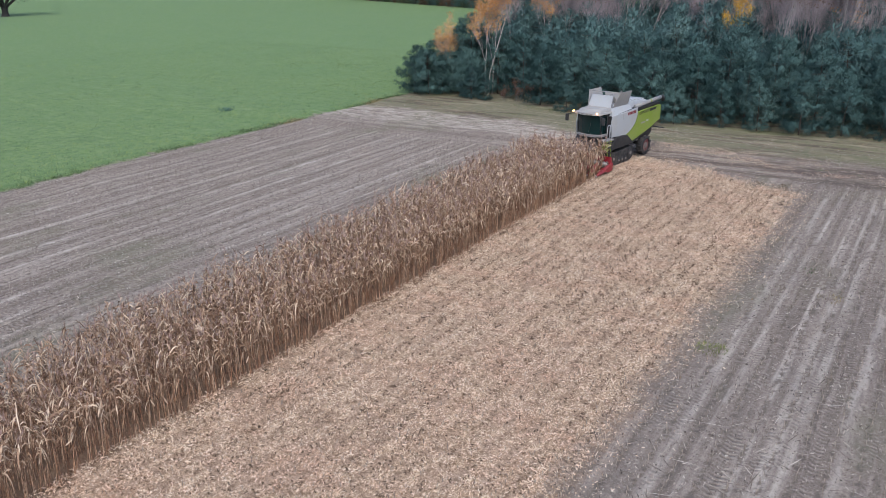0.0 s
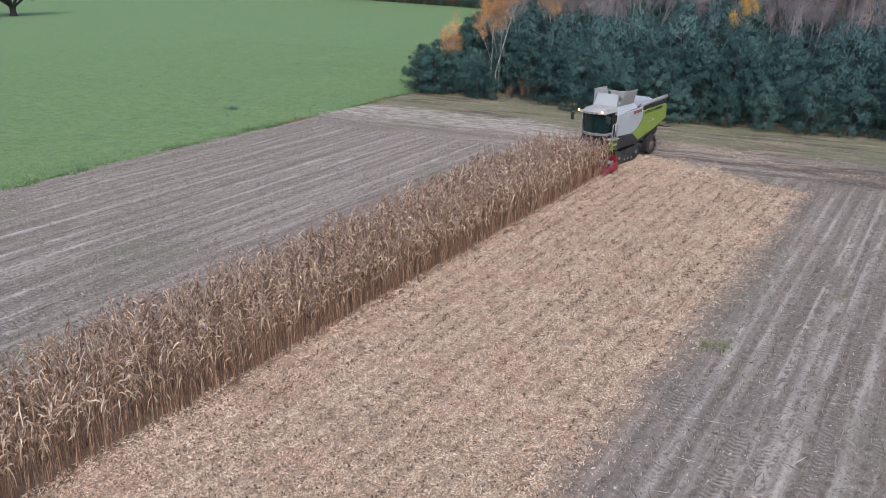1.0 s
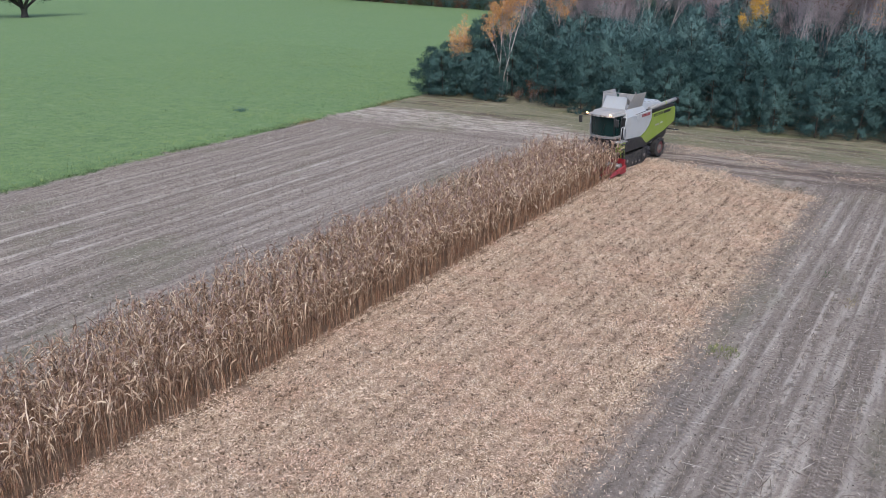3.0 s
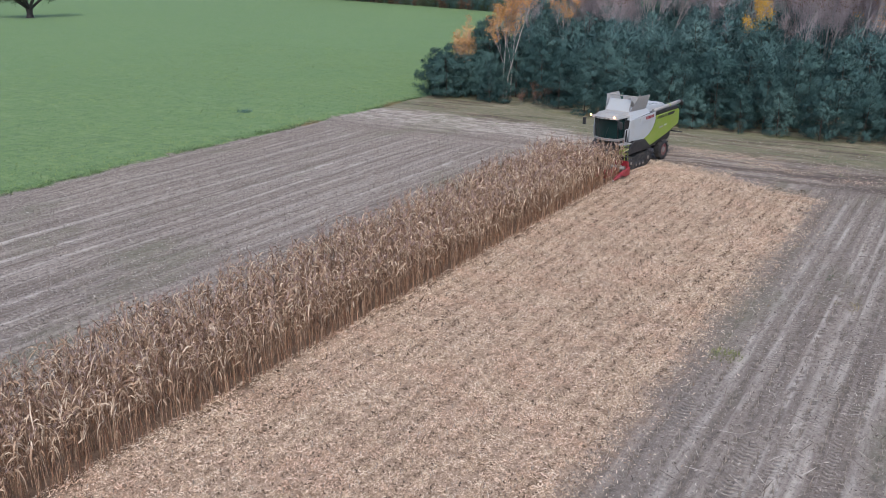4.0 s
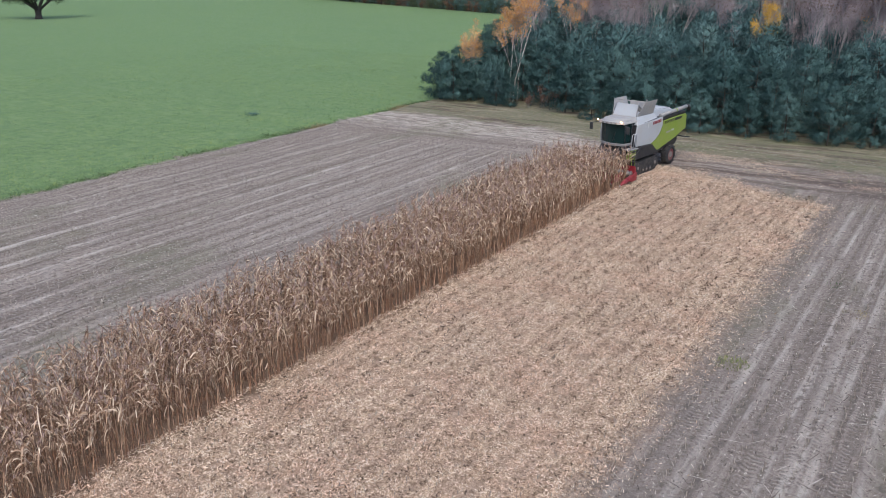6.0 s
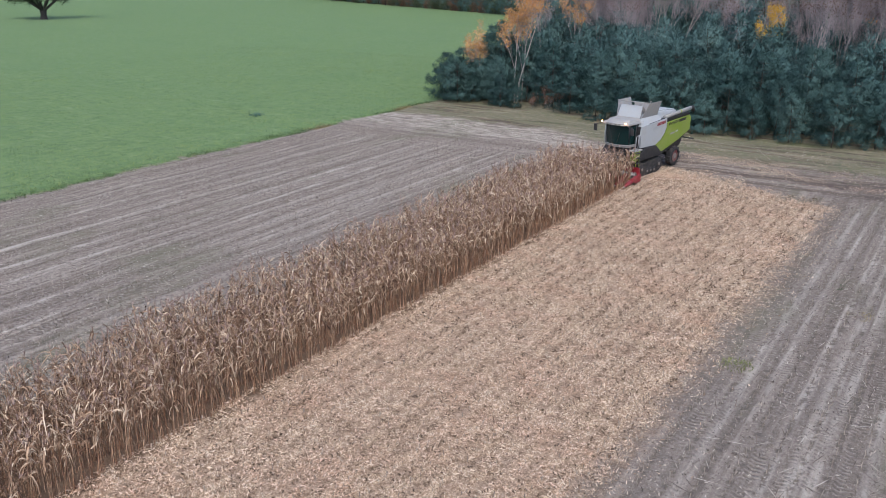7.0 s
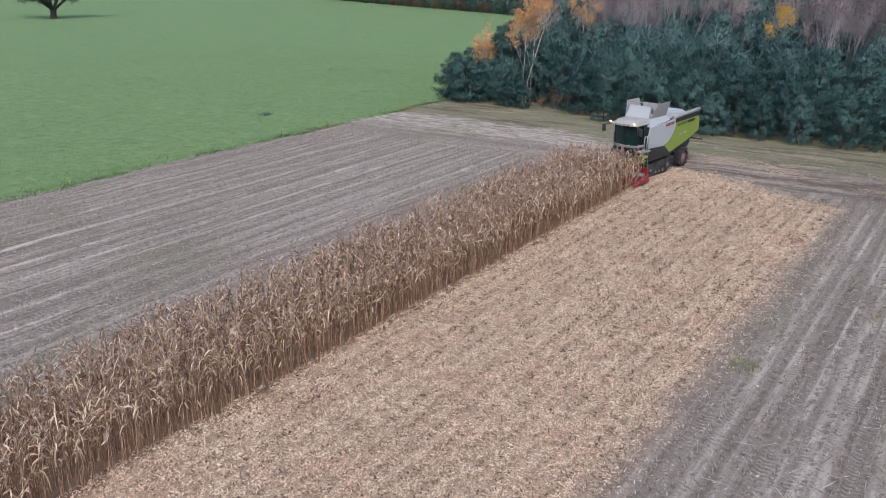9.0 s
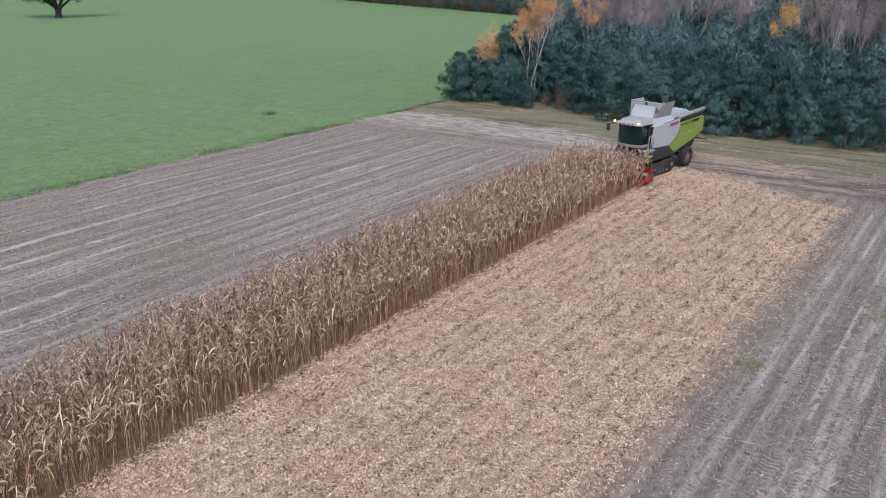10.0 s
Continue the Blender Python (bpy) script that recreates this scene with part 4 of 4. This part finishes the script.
def litter(n, x, y, length, width, tilt, lift, r, along=None):
    """Flat bits lying about: centres x, y, each a thin four-cornered strip turned at random."""
    a = r.uniform(0, np.pi, n) if along is None else np.pi / 2 + r.normal(0, along, n)
    d = np.stack([np.cos(a), np.sin(a), r.normal(0, tilt, n)], -1)
    s = np.stack([-np.sin(a), np.cos(a), r.normal(0, tilt * 1.5, n)], -1)
    c = np.stack([x, y, ground_z(x, y) + r.uniform(0.3, 1.0, n) * lift], -1)
    h, w = (length / 2)[:, None] * d, (width / 2)[:, None] * s
    v = np.stack([c - h - w * 0.6, c - h * 0.2 + w, c + h + w * 0.5, c + h * 0.3 - w], 1)
    return v.reshape(-1, 3), np.arange(n * 4).reshape(-1, 4)


def scatter(name, mat, n, x, y, length, width, label, category, tilt=0.25, lift=0.04, along=None):
    n = len(x)
    v, f = litter(n, x, y, rl.uniform(*length, n), rl.uniform(*width, n), tilt, lift, rl, along)
    return tagged(new(name, mesh_of(name, v, f, [mat])), label, category, kind="stuff")


straw_mat = material("chopped_straw", 0.7)
k = Nodes(straw_mat)
f = k.math("ADD", k.island(), k.math("MULTIPLY", k.math("SUBTRACT", k.noise(k.place((1.0, 0.6, 1)), 0.9, 4), 0.5), 0.9))
tan = k.ramp(f, [(0.0, (0.24, 0.165, 0.103)), (0.3, (0.53, 0.388, 0.262)), (0.65, (0.73, 0.568, 0.415)), (1.0, (0.83, 0.710, 0.56))])
rusty = k.ramp(f, [(0.0, (0.25, 0.150, 0.092)), (0.3, (0.53, 0.350, 0.235)), (0.65, (0.74, 0.535, 0.390)), (1.0, (0.84, 0.695, 0.55))])
k.colour(k.mix(k.step(k.noise(k.place((0.30, 0.55, 1)), 1.0, 5, 0.7), 0.44, 0.62), tan, rusty))
grey_straw = island_material("weathered_straw", [(0.0, (0.13, 0.105, 0.085)), (0.4, (0.29, 0.245, 0.20)), (0.75, (0.44, 0.385, 0.32)), (1.0, (0.66, 0.60, 0.52))], 0.8, (0.5, 0.15))
n = 600000
x = rl.uniform(EDGE_CORN - 0.5, EDGE_STRAW + 2.0, n)
y = rl.uniform(6, 58.5, n)
edge = EDGE_STRAW + 0.35 * vnoise(y * 0.8, y * 0, 31) + 0.5 * vnoise(y * 0.22, y * 0, 32)
keep = (x < edge + rl.exponential(0.45, n) - 0.35) & (y + 0.35 * x + 1.2 * vnoise(x * 0.8, y * 0, 33) < 51.0 + rl.exponential(0.5, n))
keep &= rl.random(n) < 0.64 + 0.22 * np.cos(2 * np.pi * (x + 0.025) / 0.75) + 0.18 * vnoise(x * 2.4, y * 2.2, 8) + 0.42 * vnoise(x * 5.5, y * 4.5, 38) + 0.12 * vnoise(x * 0.6, y * 0.5, 28)
keep &= vnoise(x * 3.1, y * 2.2, 18) < 0.70
x, y = x[keep], y[keep]
m = len(x) * 7 // 10
scatter("chopped_straw", straw_mat, m, x[:m], y[:m], (0.045, 0.14), (0.010, 0.026), "pale chopped maize straw and husks", "straw", 0.40, 0.08)
scatter("chopped_straw", straw_mat, n, x[m:], y[m:], (0.06, 0.17), (0.014, 0.030), "larger pale pieces of maize leaf and husk", "straw", 0.40, 0.11)
# thinner litter on the bare soil, at the row ends and on the turning strip
n = 45000
x, y = rl.uniform(-49.5, -25.2, n), rl.uniform(8, 64, n)
keep = rl.random(n) < 0.5 + 0.5 * vnoise(x * 0.9, y * 0.12, 12)
scatter("straw_litter", grey_straw, n, x[keep], y[keep], (0.05, 0.22), (0.012, 0.032), "sparse grey straw litter on bare soil", "straw", 0.25, 0.04)
n = 36000
x, y = rl.uniform(-8, 14, n), rl.uniform(8, 58, n)
keep = rl.random(n) < 0.40 + 0.5 * vnoise(x * 0.9, y * 0.2, 13)
scatter("straw_litter", grey_straw, n, x[keep], y[keep], (0.04, 0.20), (0.010, 0.026), "sparse grey straw litter on bare soil", "straw", 0.25, 0.04)
n = 40000
x, y = rl.uniform(-24, 16, n), rl.uniform(54, 70, n)
keep = rl.random(n) < 0.25 + 0.75 * vnoise(x * 0.12, y * 0.75, 14)
scatter("straw_litter", grey_straw, n, x[keep], y[keep], (0.05, 0.18), (0.015, 0.04), "pale straw litter on the turning strip", "straw", 0.25, 0.05)
n = 11000
x, y = rl.uniform(-49, -24, n), rl.normal(63.6, 1.7, n)
keep = rl.random(n) < 0.4 + 0.6 * vnoise(x * 0.25, y * 0.6, 15)
scatter("straw_litter", grey_straw, n, x[keep], y[keep], (0.05, 0.22), (0.015, 0.04), "pale straw litter at the row ends", "straw", 0.25, 0.05)
n = 15000
x = rl.uniform(-21, -3, n)
y = 62.0 - 0.28 * (x + 14) + rl.normal(0, 1.5, n)
keep = rl.random(n) < 0.45 + 0.6 * vnoise(x * 0.5, y * 0.9, 16)
scatter("straw_litter", straw_mat, n, x[keep], y[keep], (0.05, 0.18), (0.014, 0.035), "pale straw thrown out along the turning track", "straw", 0.25, 0.05)
dark_mat = island_material("damp_clods", [(0, (0.085, 0.068, 0.058)), (0.6, (0.22, 0.182, 0.157)), (1, (0.46, 0.40, 0.34))], 0.95)
n = 64000
x = np.concatenate([rl.uniform(-49.5, -25.2, n * 3 // 8), rl.uniform(-8, 12, n * 5 // 8)])
y = rl.uniform(7, 60, n)
x = np.where(rl.random(n) < 0.6, np.round((x + 0.3) / 0.75) * 0.75 - 0.3 + rl.normal(0, 0.09, n), x)
scatter("soil_clods", dark_mat, n, x, y, (0.03, 0.13), (0.014, 0.042), "small dark clods and rotted stems", "soil", 0.5, 0.05)
# Brown flakes, mostly along the rows, added as the straw's dark gaps.
speck_mat = island_material("brown_specks", [(0, (0.075, 0.050, 0.034)), (1, (0.20, 0.135, 0.09))], 0.95)
n = 30000
x, y = rl.uniform(-19, -7.6, n), rl.uniform(7, 55, n)
x = np.where(rl.random(n) < 0.7, np.round((x + 0.3) / 0.75) * 0.75 - 0.3 + rl.normal(0, 0.10, n), x)
keep = rl.random(n) < 0.60 + 0.4 * vnoise(x * 1.3, y * 0.9, 19)
scatter("rotted_leaf_bits", speck_mat, n, x[keep], y[keep], (0.05, 0.16), (0.022, 0.055), "small brown flakes standing in for dark gaps among straw", "plant litter", 0.5, 0.09)
# broken stalks lying loose
dark_stem = island_material("rotted_stem", [(0, (0.070, 0.054, 0.045)), (1, (0.20, 0.155, 0.125))], 0.9)
for mat, n, size, label in ((grey_straw, 2000, (0.3, 0.9), "pale broken maize stalks lying loose"), (dark_stem, 3200, (0.25, 1.1), "dark rotted maize stalks lying loose")):
    x = np.where(rl.random(n) < 0.45, rl.uniform(-48, -26, n), rl.uniform(-8, 12, n))
    y = rl.uniform(9, 58, n)
    scatter("fallen_stalks", mat, n, x, y, size, (0.016, 0.032), label, "stalk", 0.05, 0.07)
n = 15000
x, y = np.concatenate([rl.uniform(-8, 13, n // 2), rl.uniform(-49.3, -25.5, n // 2)]), rl.uniform(8, 58, n)
keep = rl.random(n) < 0.45 + 0.55 * vnoise(x * 1.1, y * 0.5, 53)
scatter("straw_litter", grey_straw, n, x[keep], y[keep], (0.06, 0.20), (0.014, 0.036), "pale husk scraps on bare soil", "straw", 0.35, 0.05)


stub_mat = island_material("grey_stubble", [(0, (0.17, 0.14, 0.115)), (0.6, (0.29, 0.24, 0.195)), (1, (0.40, 0.34, 0.285))], 0.8)


def stubs(x, y, name, label):
    """Cut stalk ends in rows."""
    n = len(x)
    h = rl.uniform(0.07, 0.20, n)
    lean = rl.normal(0, 0.25, (n, 2))
    t = np.arange(3) * 2.0944
    ring = np.stack([np.cos(t), np.sin(t)], -1) * 0.014
    z0 = ground_z(x, y) - 0.02
    lo = np.concatenate([np.stack([x, y], -1)[:, None] + ring[None], np.broadcast_to(z0[:, None, None], (n, 3, 1))], 2)
    hi = np.concatenate([(np.stack([x, y], -1) + lean * h[:, None])[:, None] + ring[None], np.broadcast_to((z0 + h + 0.02)[:, None, None], (n, 3, 1))], 2)
    v = np.concatenate([lo, hi], 1)
    i = np.arange(n)[:, None, None] * 6
    f = (i + np.array([[0, 1, 4, 3], [1, 2, 5, 4], [2, 0, 3, 5]])[None]).reshape(-1, 4)
    tagged(new(name, mesh_of(name, v.reshape(-1, 3), f, [stub_mat])), label, "stubble", kind="stuff")


def row_places(x0, x1, y0, y1, gap):
    xs = np.arange(math.ceil((x0 - EDGE_CORN + 0.3) / ROW), math.floor((x1 - EDGE_CORN + 0.3) / ROW) + 1) * ROW + EDGE_CORN - 0.3
    ys = np.arange(y0, y1, gap)
    gx2, gy2 = np.meshgrid(xs, ys)
    gx2, gy2 = gx2.ravel() + rl.normal(0, 0.035, gx2.size), gy2.ravel() + rl.uniform(-gap / 2, gap / 2, gy2.size)
    k2 = rl.random(gx2.size) < 0.75 + 0.25 * vnoise(gx2 * 0.5, gy2 * 0.2, 17)
    return gx2[k2], gy2[k2]


stubs(*row_places(-49, -25.6, 8, 61, 0.2), "maize_stubble", "short cut maize stubble in rows on grey soil")
stubs(*row_places(-7.0, 14, 8, 57, 0.2), "maize_stubble", "short cut maize stubble in rows on grey soil")
stubs(*row_places(-18.8, -7.4, 8, 55, 0.2), "maize_stubble", "cut maize stubble poking through straw")

# grass
meadow_mat = island_material("meadow_grass", [(0, (0.065, 0.115, 0.042)), (0.5, (0.150, 0.230, 0.090)), (1, (0.27, 0.345, 0.150))], 0.6, (0.10, 0.25))
dry_mat = island_material("dry_grass", [(0, (0.13, 0.125, 0.05)), (0.5, (0.25, 0.20, 0.10)), (1, (0.42, 0.33, 0.19))], 0.8, (0.3, 0.25))


bank_mat = island_material("rank_grass", [(0, (0.030, 0.052, 0.018)), (0.6, (0.065, 0.105, 0.035)), (1, (0.12, 0.17, 0.06))], 0.7, (0.4, 0.3))


lush_mat = island_material("lush_grass", [(0, (0.20, 0.265, 0.060)), (1, (0.38, 0.43, 0.13))], 0.6, (0.3, 0.2))


def tufts(name, mat, x, y, size, label, category, per=3, spread=0.10):
    n = len(x) * per
    x, y = np.repeat(x, per) + rl.normal(0, spread, n), np.repeat(y, per) + rl.normal(0, spread, n)
    b = np.stack([x, y, ground_z(x, y) - 0.02], -1)
    v, f = blades(b, circle(rl.uniform(0, 6.283, n)) * rl.uniform(0.3, 0.9, n)[:, None], rl.uniform(*size, n), rl.uniform(0.2, 0.35, n) * np.mean(size) * 0.5, rl.uniform(0.6, 1.0, n), rl.uniform(0.1, 0.6, n), 2)
    return tagged(new(name, mesh_of(name, v, f, [mat])), label, category, kind="stuff")


n = 16000
d = 1 - np.sqrt(rl.random(n))
x, y = EDGE_MEADOW - 0.3 - 75 * d, rl.uniform(5, 110, n)
tufts("meadow_grass", meadow_mat, x, y, (0.14, 0.34), "short fresh green meadow grass", "grass")
n = 13000
d = rl.random(n) ** 1.5
x, y = EDGE_MEADOW - 0.5 - 60 * d, rl.uniform(8, 110, n)
keep = rl.random(n) < 0.5 + 0.6 * vnoise(x * 0.25, y * 0.25, 48)
tufts("meadow_grass", bank_mat, x[keep], y[keep], (0.16, 0.32), "darker coarse tufts scattered in the meadow", "grass", 3, 0.16)
keep = rl.random(n) < 0.4 + 0.6 * vnoise(x * 0.3, y * 0.3, 49)
tufts("meadow_grass", lush_mat, x[keep] + 0.7, y[keep] + 0.4, (0.18, 0.36), "bright yellow-green tufts scattered in the meadow", "grass", 3, 0.20)
n = 3400
y = rl.uniform(8, 74, n)
x = EDGE_MEADOW + 0.15 * vnoise(y * 0.6, y * 0, 41) - rl.exponential(0.25, n) + 0.25
keep = rl.random(n) < 0.45 + 0.55 * vnoise(y * 0.35, y * 0, 42)
tufts("bank_grass", bank_mat, x[keep], y[keep], (0.16, 0.38), "rank green grass on the bank between meadow and field", "grass", 4, 0.12)
keep = vnoise(y * 0.25, y * 0, 43) > 0.68
tufts("bank_grass", dry_mat, x[keep] + 0.2, y[keep], (0.2, 0.45), "dry brown grass on the bank between meadow and field", "grass", 3, 0.12)
n = 9000
x, y = rl.uniform(-50, 18, n), rl.uniform(60, 74, n)
keep = rl.random(n) < np.clip((y - 60 - 3 * (x < -30)) / 5, 0.02, 1) * (0.6 + 0.4 * vnoise(x * 0.2, y * 0.8, 44))
tufts("headland_grass", dry_mat, x[keep], y[keep], (0.10, 0.28), "dry yellow-brown grass along the wood", "grass", 3, 0.15)
keep = (vnoise(x * 0.15, y * 0.9, 45) > 0.35) & (rl.random(n) < 0.8)
tufts("headland_grass", meadow_mat, x[keep], y[keep], (0.12, 0.28), "green grass strip between wheel tracks", "grass", 3, 0.15)


n = 700
x, y = rl.uniform(-9.5, 8, n), rl.normal(63.6, 0.9, n)
tufts("headland_grass", bank_mat, x, y - 0.06 * (x + 1), (0.12, 0.26), "fresh green grass strip along the turning track", "grass", 4, 0.16)


def weed_clump(x0, y0, r0, size, count, mat, label):
    """One clump as a thing of its own, its origin at its foot."""
    a, d2, n = rl.uniform(0, 6.283, count), r0 * np.sqrt(rl.random(count)), count
    b = np.stack([np.cos(a) * d2, np.sin(a) * d2, np.full(n, -0.02)], -1)
    v, f = blades(b, circle(a + rl.normal(0, 0.8, n)) * 0.6, rl.uniform(*size, n), rl.uniform(0.03, 0.06, n), rl.uniform(0.7, 1.0, n), rl.uniform(0.1, 0.6, n), 2)
    ob = tagged(new("weed_clump", mesh_of("weed_clump", v, f, [mat])), label, "weed", kind="stuff")
    ob.location = (x0, y0, float(ground_z(x0, y0)))
    return ob


weed_mat = island_material("olive_weed", [(0, (0.10, 0.115, 0.042)), (1, (0.24, 0.25, 0.10))], 0.8)
weed_clump(-58.2, 56.8, 0.7, (0.35, 0.7), 160, needle_mat, "dark green weed clump standing in the meadow")
weed_clump(-6.3, 29.0, 0.6, (0.10, 0.26), 260, weed_mat, "small green weed clump in the stubble")
weed_clump(-3.2, 36.6, 0.6, (0.10, 0.25), 110, dry_mat, "withered olive weed clump in the stubble")
weed_clump(-4.5, 39.5, 0.5, (0.10, 0.22), 60, bank_mat, "small green weed clump in the stubble")

# ---- birches in the wood, far wood, lone tree ----
leaf_yellow = island_material("birch_leaf_yellow", [(0, (0.42, 0.22, 0.03)), (0.5, (0.62, 0.38, 0.06)), (1, (0.75, 0.52, 0.12))], 0.6, (0.3, 0.2))
leaf_rust = island_material("leaf_rust_brown", [(0, (0.080, 0.045, 0.032)), (0.5, (0.150, 0.085, 0.056)), (1, (0.24, 0.14, 0.085))], 0.7, (0.3, 0.2))
leaf_dark = island_material("leaf_dark_green", [(0, (0.030, 0.048, 0.027)), (0.5, (0.064, 0.090, 0.050)), (1, (0.105, 0.130, 0.07))], 0.7, (0.2, 0.2))
dark_bark = island_material("dark_old_bark", [(0, (0.030, 0.027, 0.027)), (1, (0.075, 0.066, 0.062))], 0.9)
rb = np.random.default_rng(33)


def set_tree(ob, x, y, s=1.0, turn=0.0):
    ob.matrix_basis = Matrix.Translation((x, y, float(ground_z(x, y)) - 0.05)) @ Matrix.Rotation(turn, 4, "Z") @ Matrix.Scale(s, 4)
    return ob


def along(px, dist):
    """A spot at that distance, px tangent units to the side of the camera's mean heading."""
    a = radians(32.75)
    px *= 0.96
    d = Vector((px * math.cos(a) - math.sin(a), px * math.sin(a) + math.cos(a)))
    d *= dist / d.length
    return d.x, d.y


gold = tree("birch_tree", birch(rb, 10.0, 3, 3, leaf_orange, low=0.38), "birch with white stems and orange autumn leaves", "birch tree", "birches")
set_tree(gold, *along(0.080, 89.0))
set_tree(tree("birch_tree", birch(rb, 9.3, 1, 2, leaf_orange, low=0.7), "slim birch with fading orange-pink leaves", "birch tree", "birches"), *along(0.143, 95.0))
bare = [tree("birch_tree", birch(rb, rb.uniform(10.5, 13), 2, 1, leaf_rust, low=0.88, twigs=6), "nearly bare birch with white stems and brown twigs", "birch tree", "birches") for _ in range(3)]
places = [(0.178, 97), (0.196, 99), (0.222, 96), (0.336, 92), (0.352, 94), (0.430, 88), (0.415, 98), (0.478, 90), (0.497, 93), (0.512, 89), (0.27, 104), (0.30, 106), (0.55, 97), (0.39, 104), (0.455, 92), (0.165, 101), (0.185, 104), (0.208, 103), (0.235, 100), (0.485, 96), (0.50, 100), (0.525, 95), (0.47, 102), (0.445, 99), (0.11, 98)]
for i, (px, dist) in enumerate(places):
    ob = bare[i] if i < 3 else copy_thing(bare[i % 3], Matrix())
    set_tree(ob, *along(px, dist), rb.uniform(0.9, 1.1), rb.uniform(0, 6))
amber = tree("birch_tree", birch(rb, 11.0, 2, 3, leaf_orange, low=0.72, twigs=4), "birch with white stems and orange crown", "birch tree", "birches")
set_tree(amber, *along(0.495, 88.5), 1.0)
set_tree(tree("birch_tree", birch(np.random.default_rng(4), 7.6, 1, 3, leaf_yellow, low=0.93), "young birch with bright yellow leaves", "birch tree", "birches"), *along(0.3875, 91.0), 1.0)
# low rusty shrubs at the wood's edge
shrub = tree("shrub", birch(rb, 2.2, 3, 2, leaf_rust, order=2, kids=8), "low rusty-leaved shrub at the wood's edge", "shrub", "shrubs at the wood")
set_tree(shrub, -38.6, 75.2, 0.45)
for x, y, sc, turn in ((-37.4, 75.6, 0.50, 2.0), (-38.2, 77.2, 0.75, 4.0), (-36.6, 76.6, 0.65, 1.0), (-39.4, 76.8, 0.5, 3.0)):
    set_tree(copy_thing(shrub, Matrix()), x, y, sc, turn)
set_tree(tree("birch_tree", birch(rb, 5.6, 3, 1, leaf_orange, low=0.3), "thin young birch with a few orange leaves", "birch tree", "birches"), *along(0.0255, 91.0))

# the lone tree in the meadow
def lone(r):
    t, c, ends = Soup(), Soup(), []
    t.tube([(0, 0, -0.2), (0, 0, 0.4), (0.05, 0, 1.2), (0.1, 0, 2.2)], [1.25, 0.85, 0.70, 0.85], 10)
    for j in range(9):
        a = j * 0.70 + r.uniform(-0.2, 0.2)
        d = np.array([math.cos(a), math.sin(a), r.uniform(0.65, 1.7)])
        limbs(t, r, np.array([0.1, 0, 2.0]), d / np.linalg.norm(d), r.uniform(6.5, 9.0), 0.36, 2, ends, 5, 0.02, 7)
    v, f = leaf_cloud(r, ends, 30, 0.75, 0.17)
    c.add(v, f)
    return t.mesh("trunk", [dark_bark, dark_bark], True), c.mesh("crown", [leaf_dark])


set_tree(tree("lone_tree", lone(rb), "broad old tree standing alone in the meadow", "tree", ""), -204.4, 128.9)

# the far wood behind the meadow
broad = [tree("broadleaf_tree", birch(rb, rb.uniform(11, 14), 2, 3, m, dark_bark, low=0.12, kids=10, order=2), lab, "tree", "far wood") for m, lab in ((leaf_rust, "rust-brown broadleaf tree in the far wood"), (leaf_dark, "dark broadleaf tree in the far wood"))]
def bush(r, leaf):
    """An uneven low bush: a few stems and leaves in several lobes."""
    t, c = Soup(), Soup()
    ends = []
    for _ in range(7):
        a, q = r.uniform(0, 6.283), r.uniform(0.4, 2.0)
        tip = np.array([math.cos(a) * q, math.sin(a) * q, r.uniform(1.6, 4.2)])
        t.tube([(0, 0, -0.1), tip * 0.5 + np.array([0, 0, 0.3]), tip], [0.07, 0.04, 0.01], 4)
        ends += [(tip * f + r.normal(0, 0.45, 3), tip) for f in np.linspace(0.25, 1.0, 9)]
    v, f = leaf_cloud(r, ends, 7, 0.40, 0.20)
    c.add(v, f)
    return t.mesh("trunk", [dark_bark], True), c.mesh("crown", [leaf])


bushes = [tree("bush", bush(rb, m), lab, "bush", "bushes of the far wood") for m, lab in ((leaf_rust, "rust-brown bush below the far wood"), (leaf_dark, "dark green bush below the far wood"))]
for i in range(84):
    f = i / 83
    ob = bushes[i] if i < 2 else copy_thing(bushes[(i * 7 // 3) % 2], Matrix())
    set_tree(ob, -240 + 165 * f + rb.normal(0, 0.8), 265.5 - 71 * f + rb.normal(0, 0.9), rb.uniform(0.7, 1.2), rb.uniform(0, 6))
far = [tree("pine_tree", pine(rb, rb.uniform(11, 13), 3.0, 0.02, 240, 9, 3.0, 1.1, hazed_needle_mat), "dark pine in the far wood behind the meadow", "pine tree", "far wood") for _ in range(2)]
line = []
for i in range(95):
    f = (i % 48) / 47
    depth = (i // 48) * 5
    line.append((-240 + 165 * f + rb.normal(0, 1.0), 267 - 71 * f + depth + rb.normal(0, 1.5), 1.1))
placed = set()
for i, (x, y, s) in enumerate(line):
    kind = [far[0], far[1], broad[0], far[0], broad[1]][i % 5]
    ob = kind if kind not in placed else copy_thing(kind, Matrix())
    set_tree(ob, x, y, s * rb.uniform(0.9, 1.3), rb.uniform(0, 6))
    placed.add(kind)

# the depth of the near wood, behind the birches
for i in range(56):
    x, y = -50 + (i % 14) * (5.2 + 0.5 * (i // 14)) + rb.normal(0, 1.2), 101 + (i // 14) * 7.0 + rb.normal(0, 1.5)
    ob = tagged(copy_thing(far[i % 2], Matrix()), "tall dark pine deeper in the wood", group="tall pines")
    set_tree(ob, x, y, rb.uniform(0.85, 1.15), rb.uniform(0, 6))
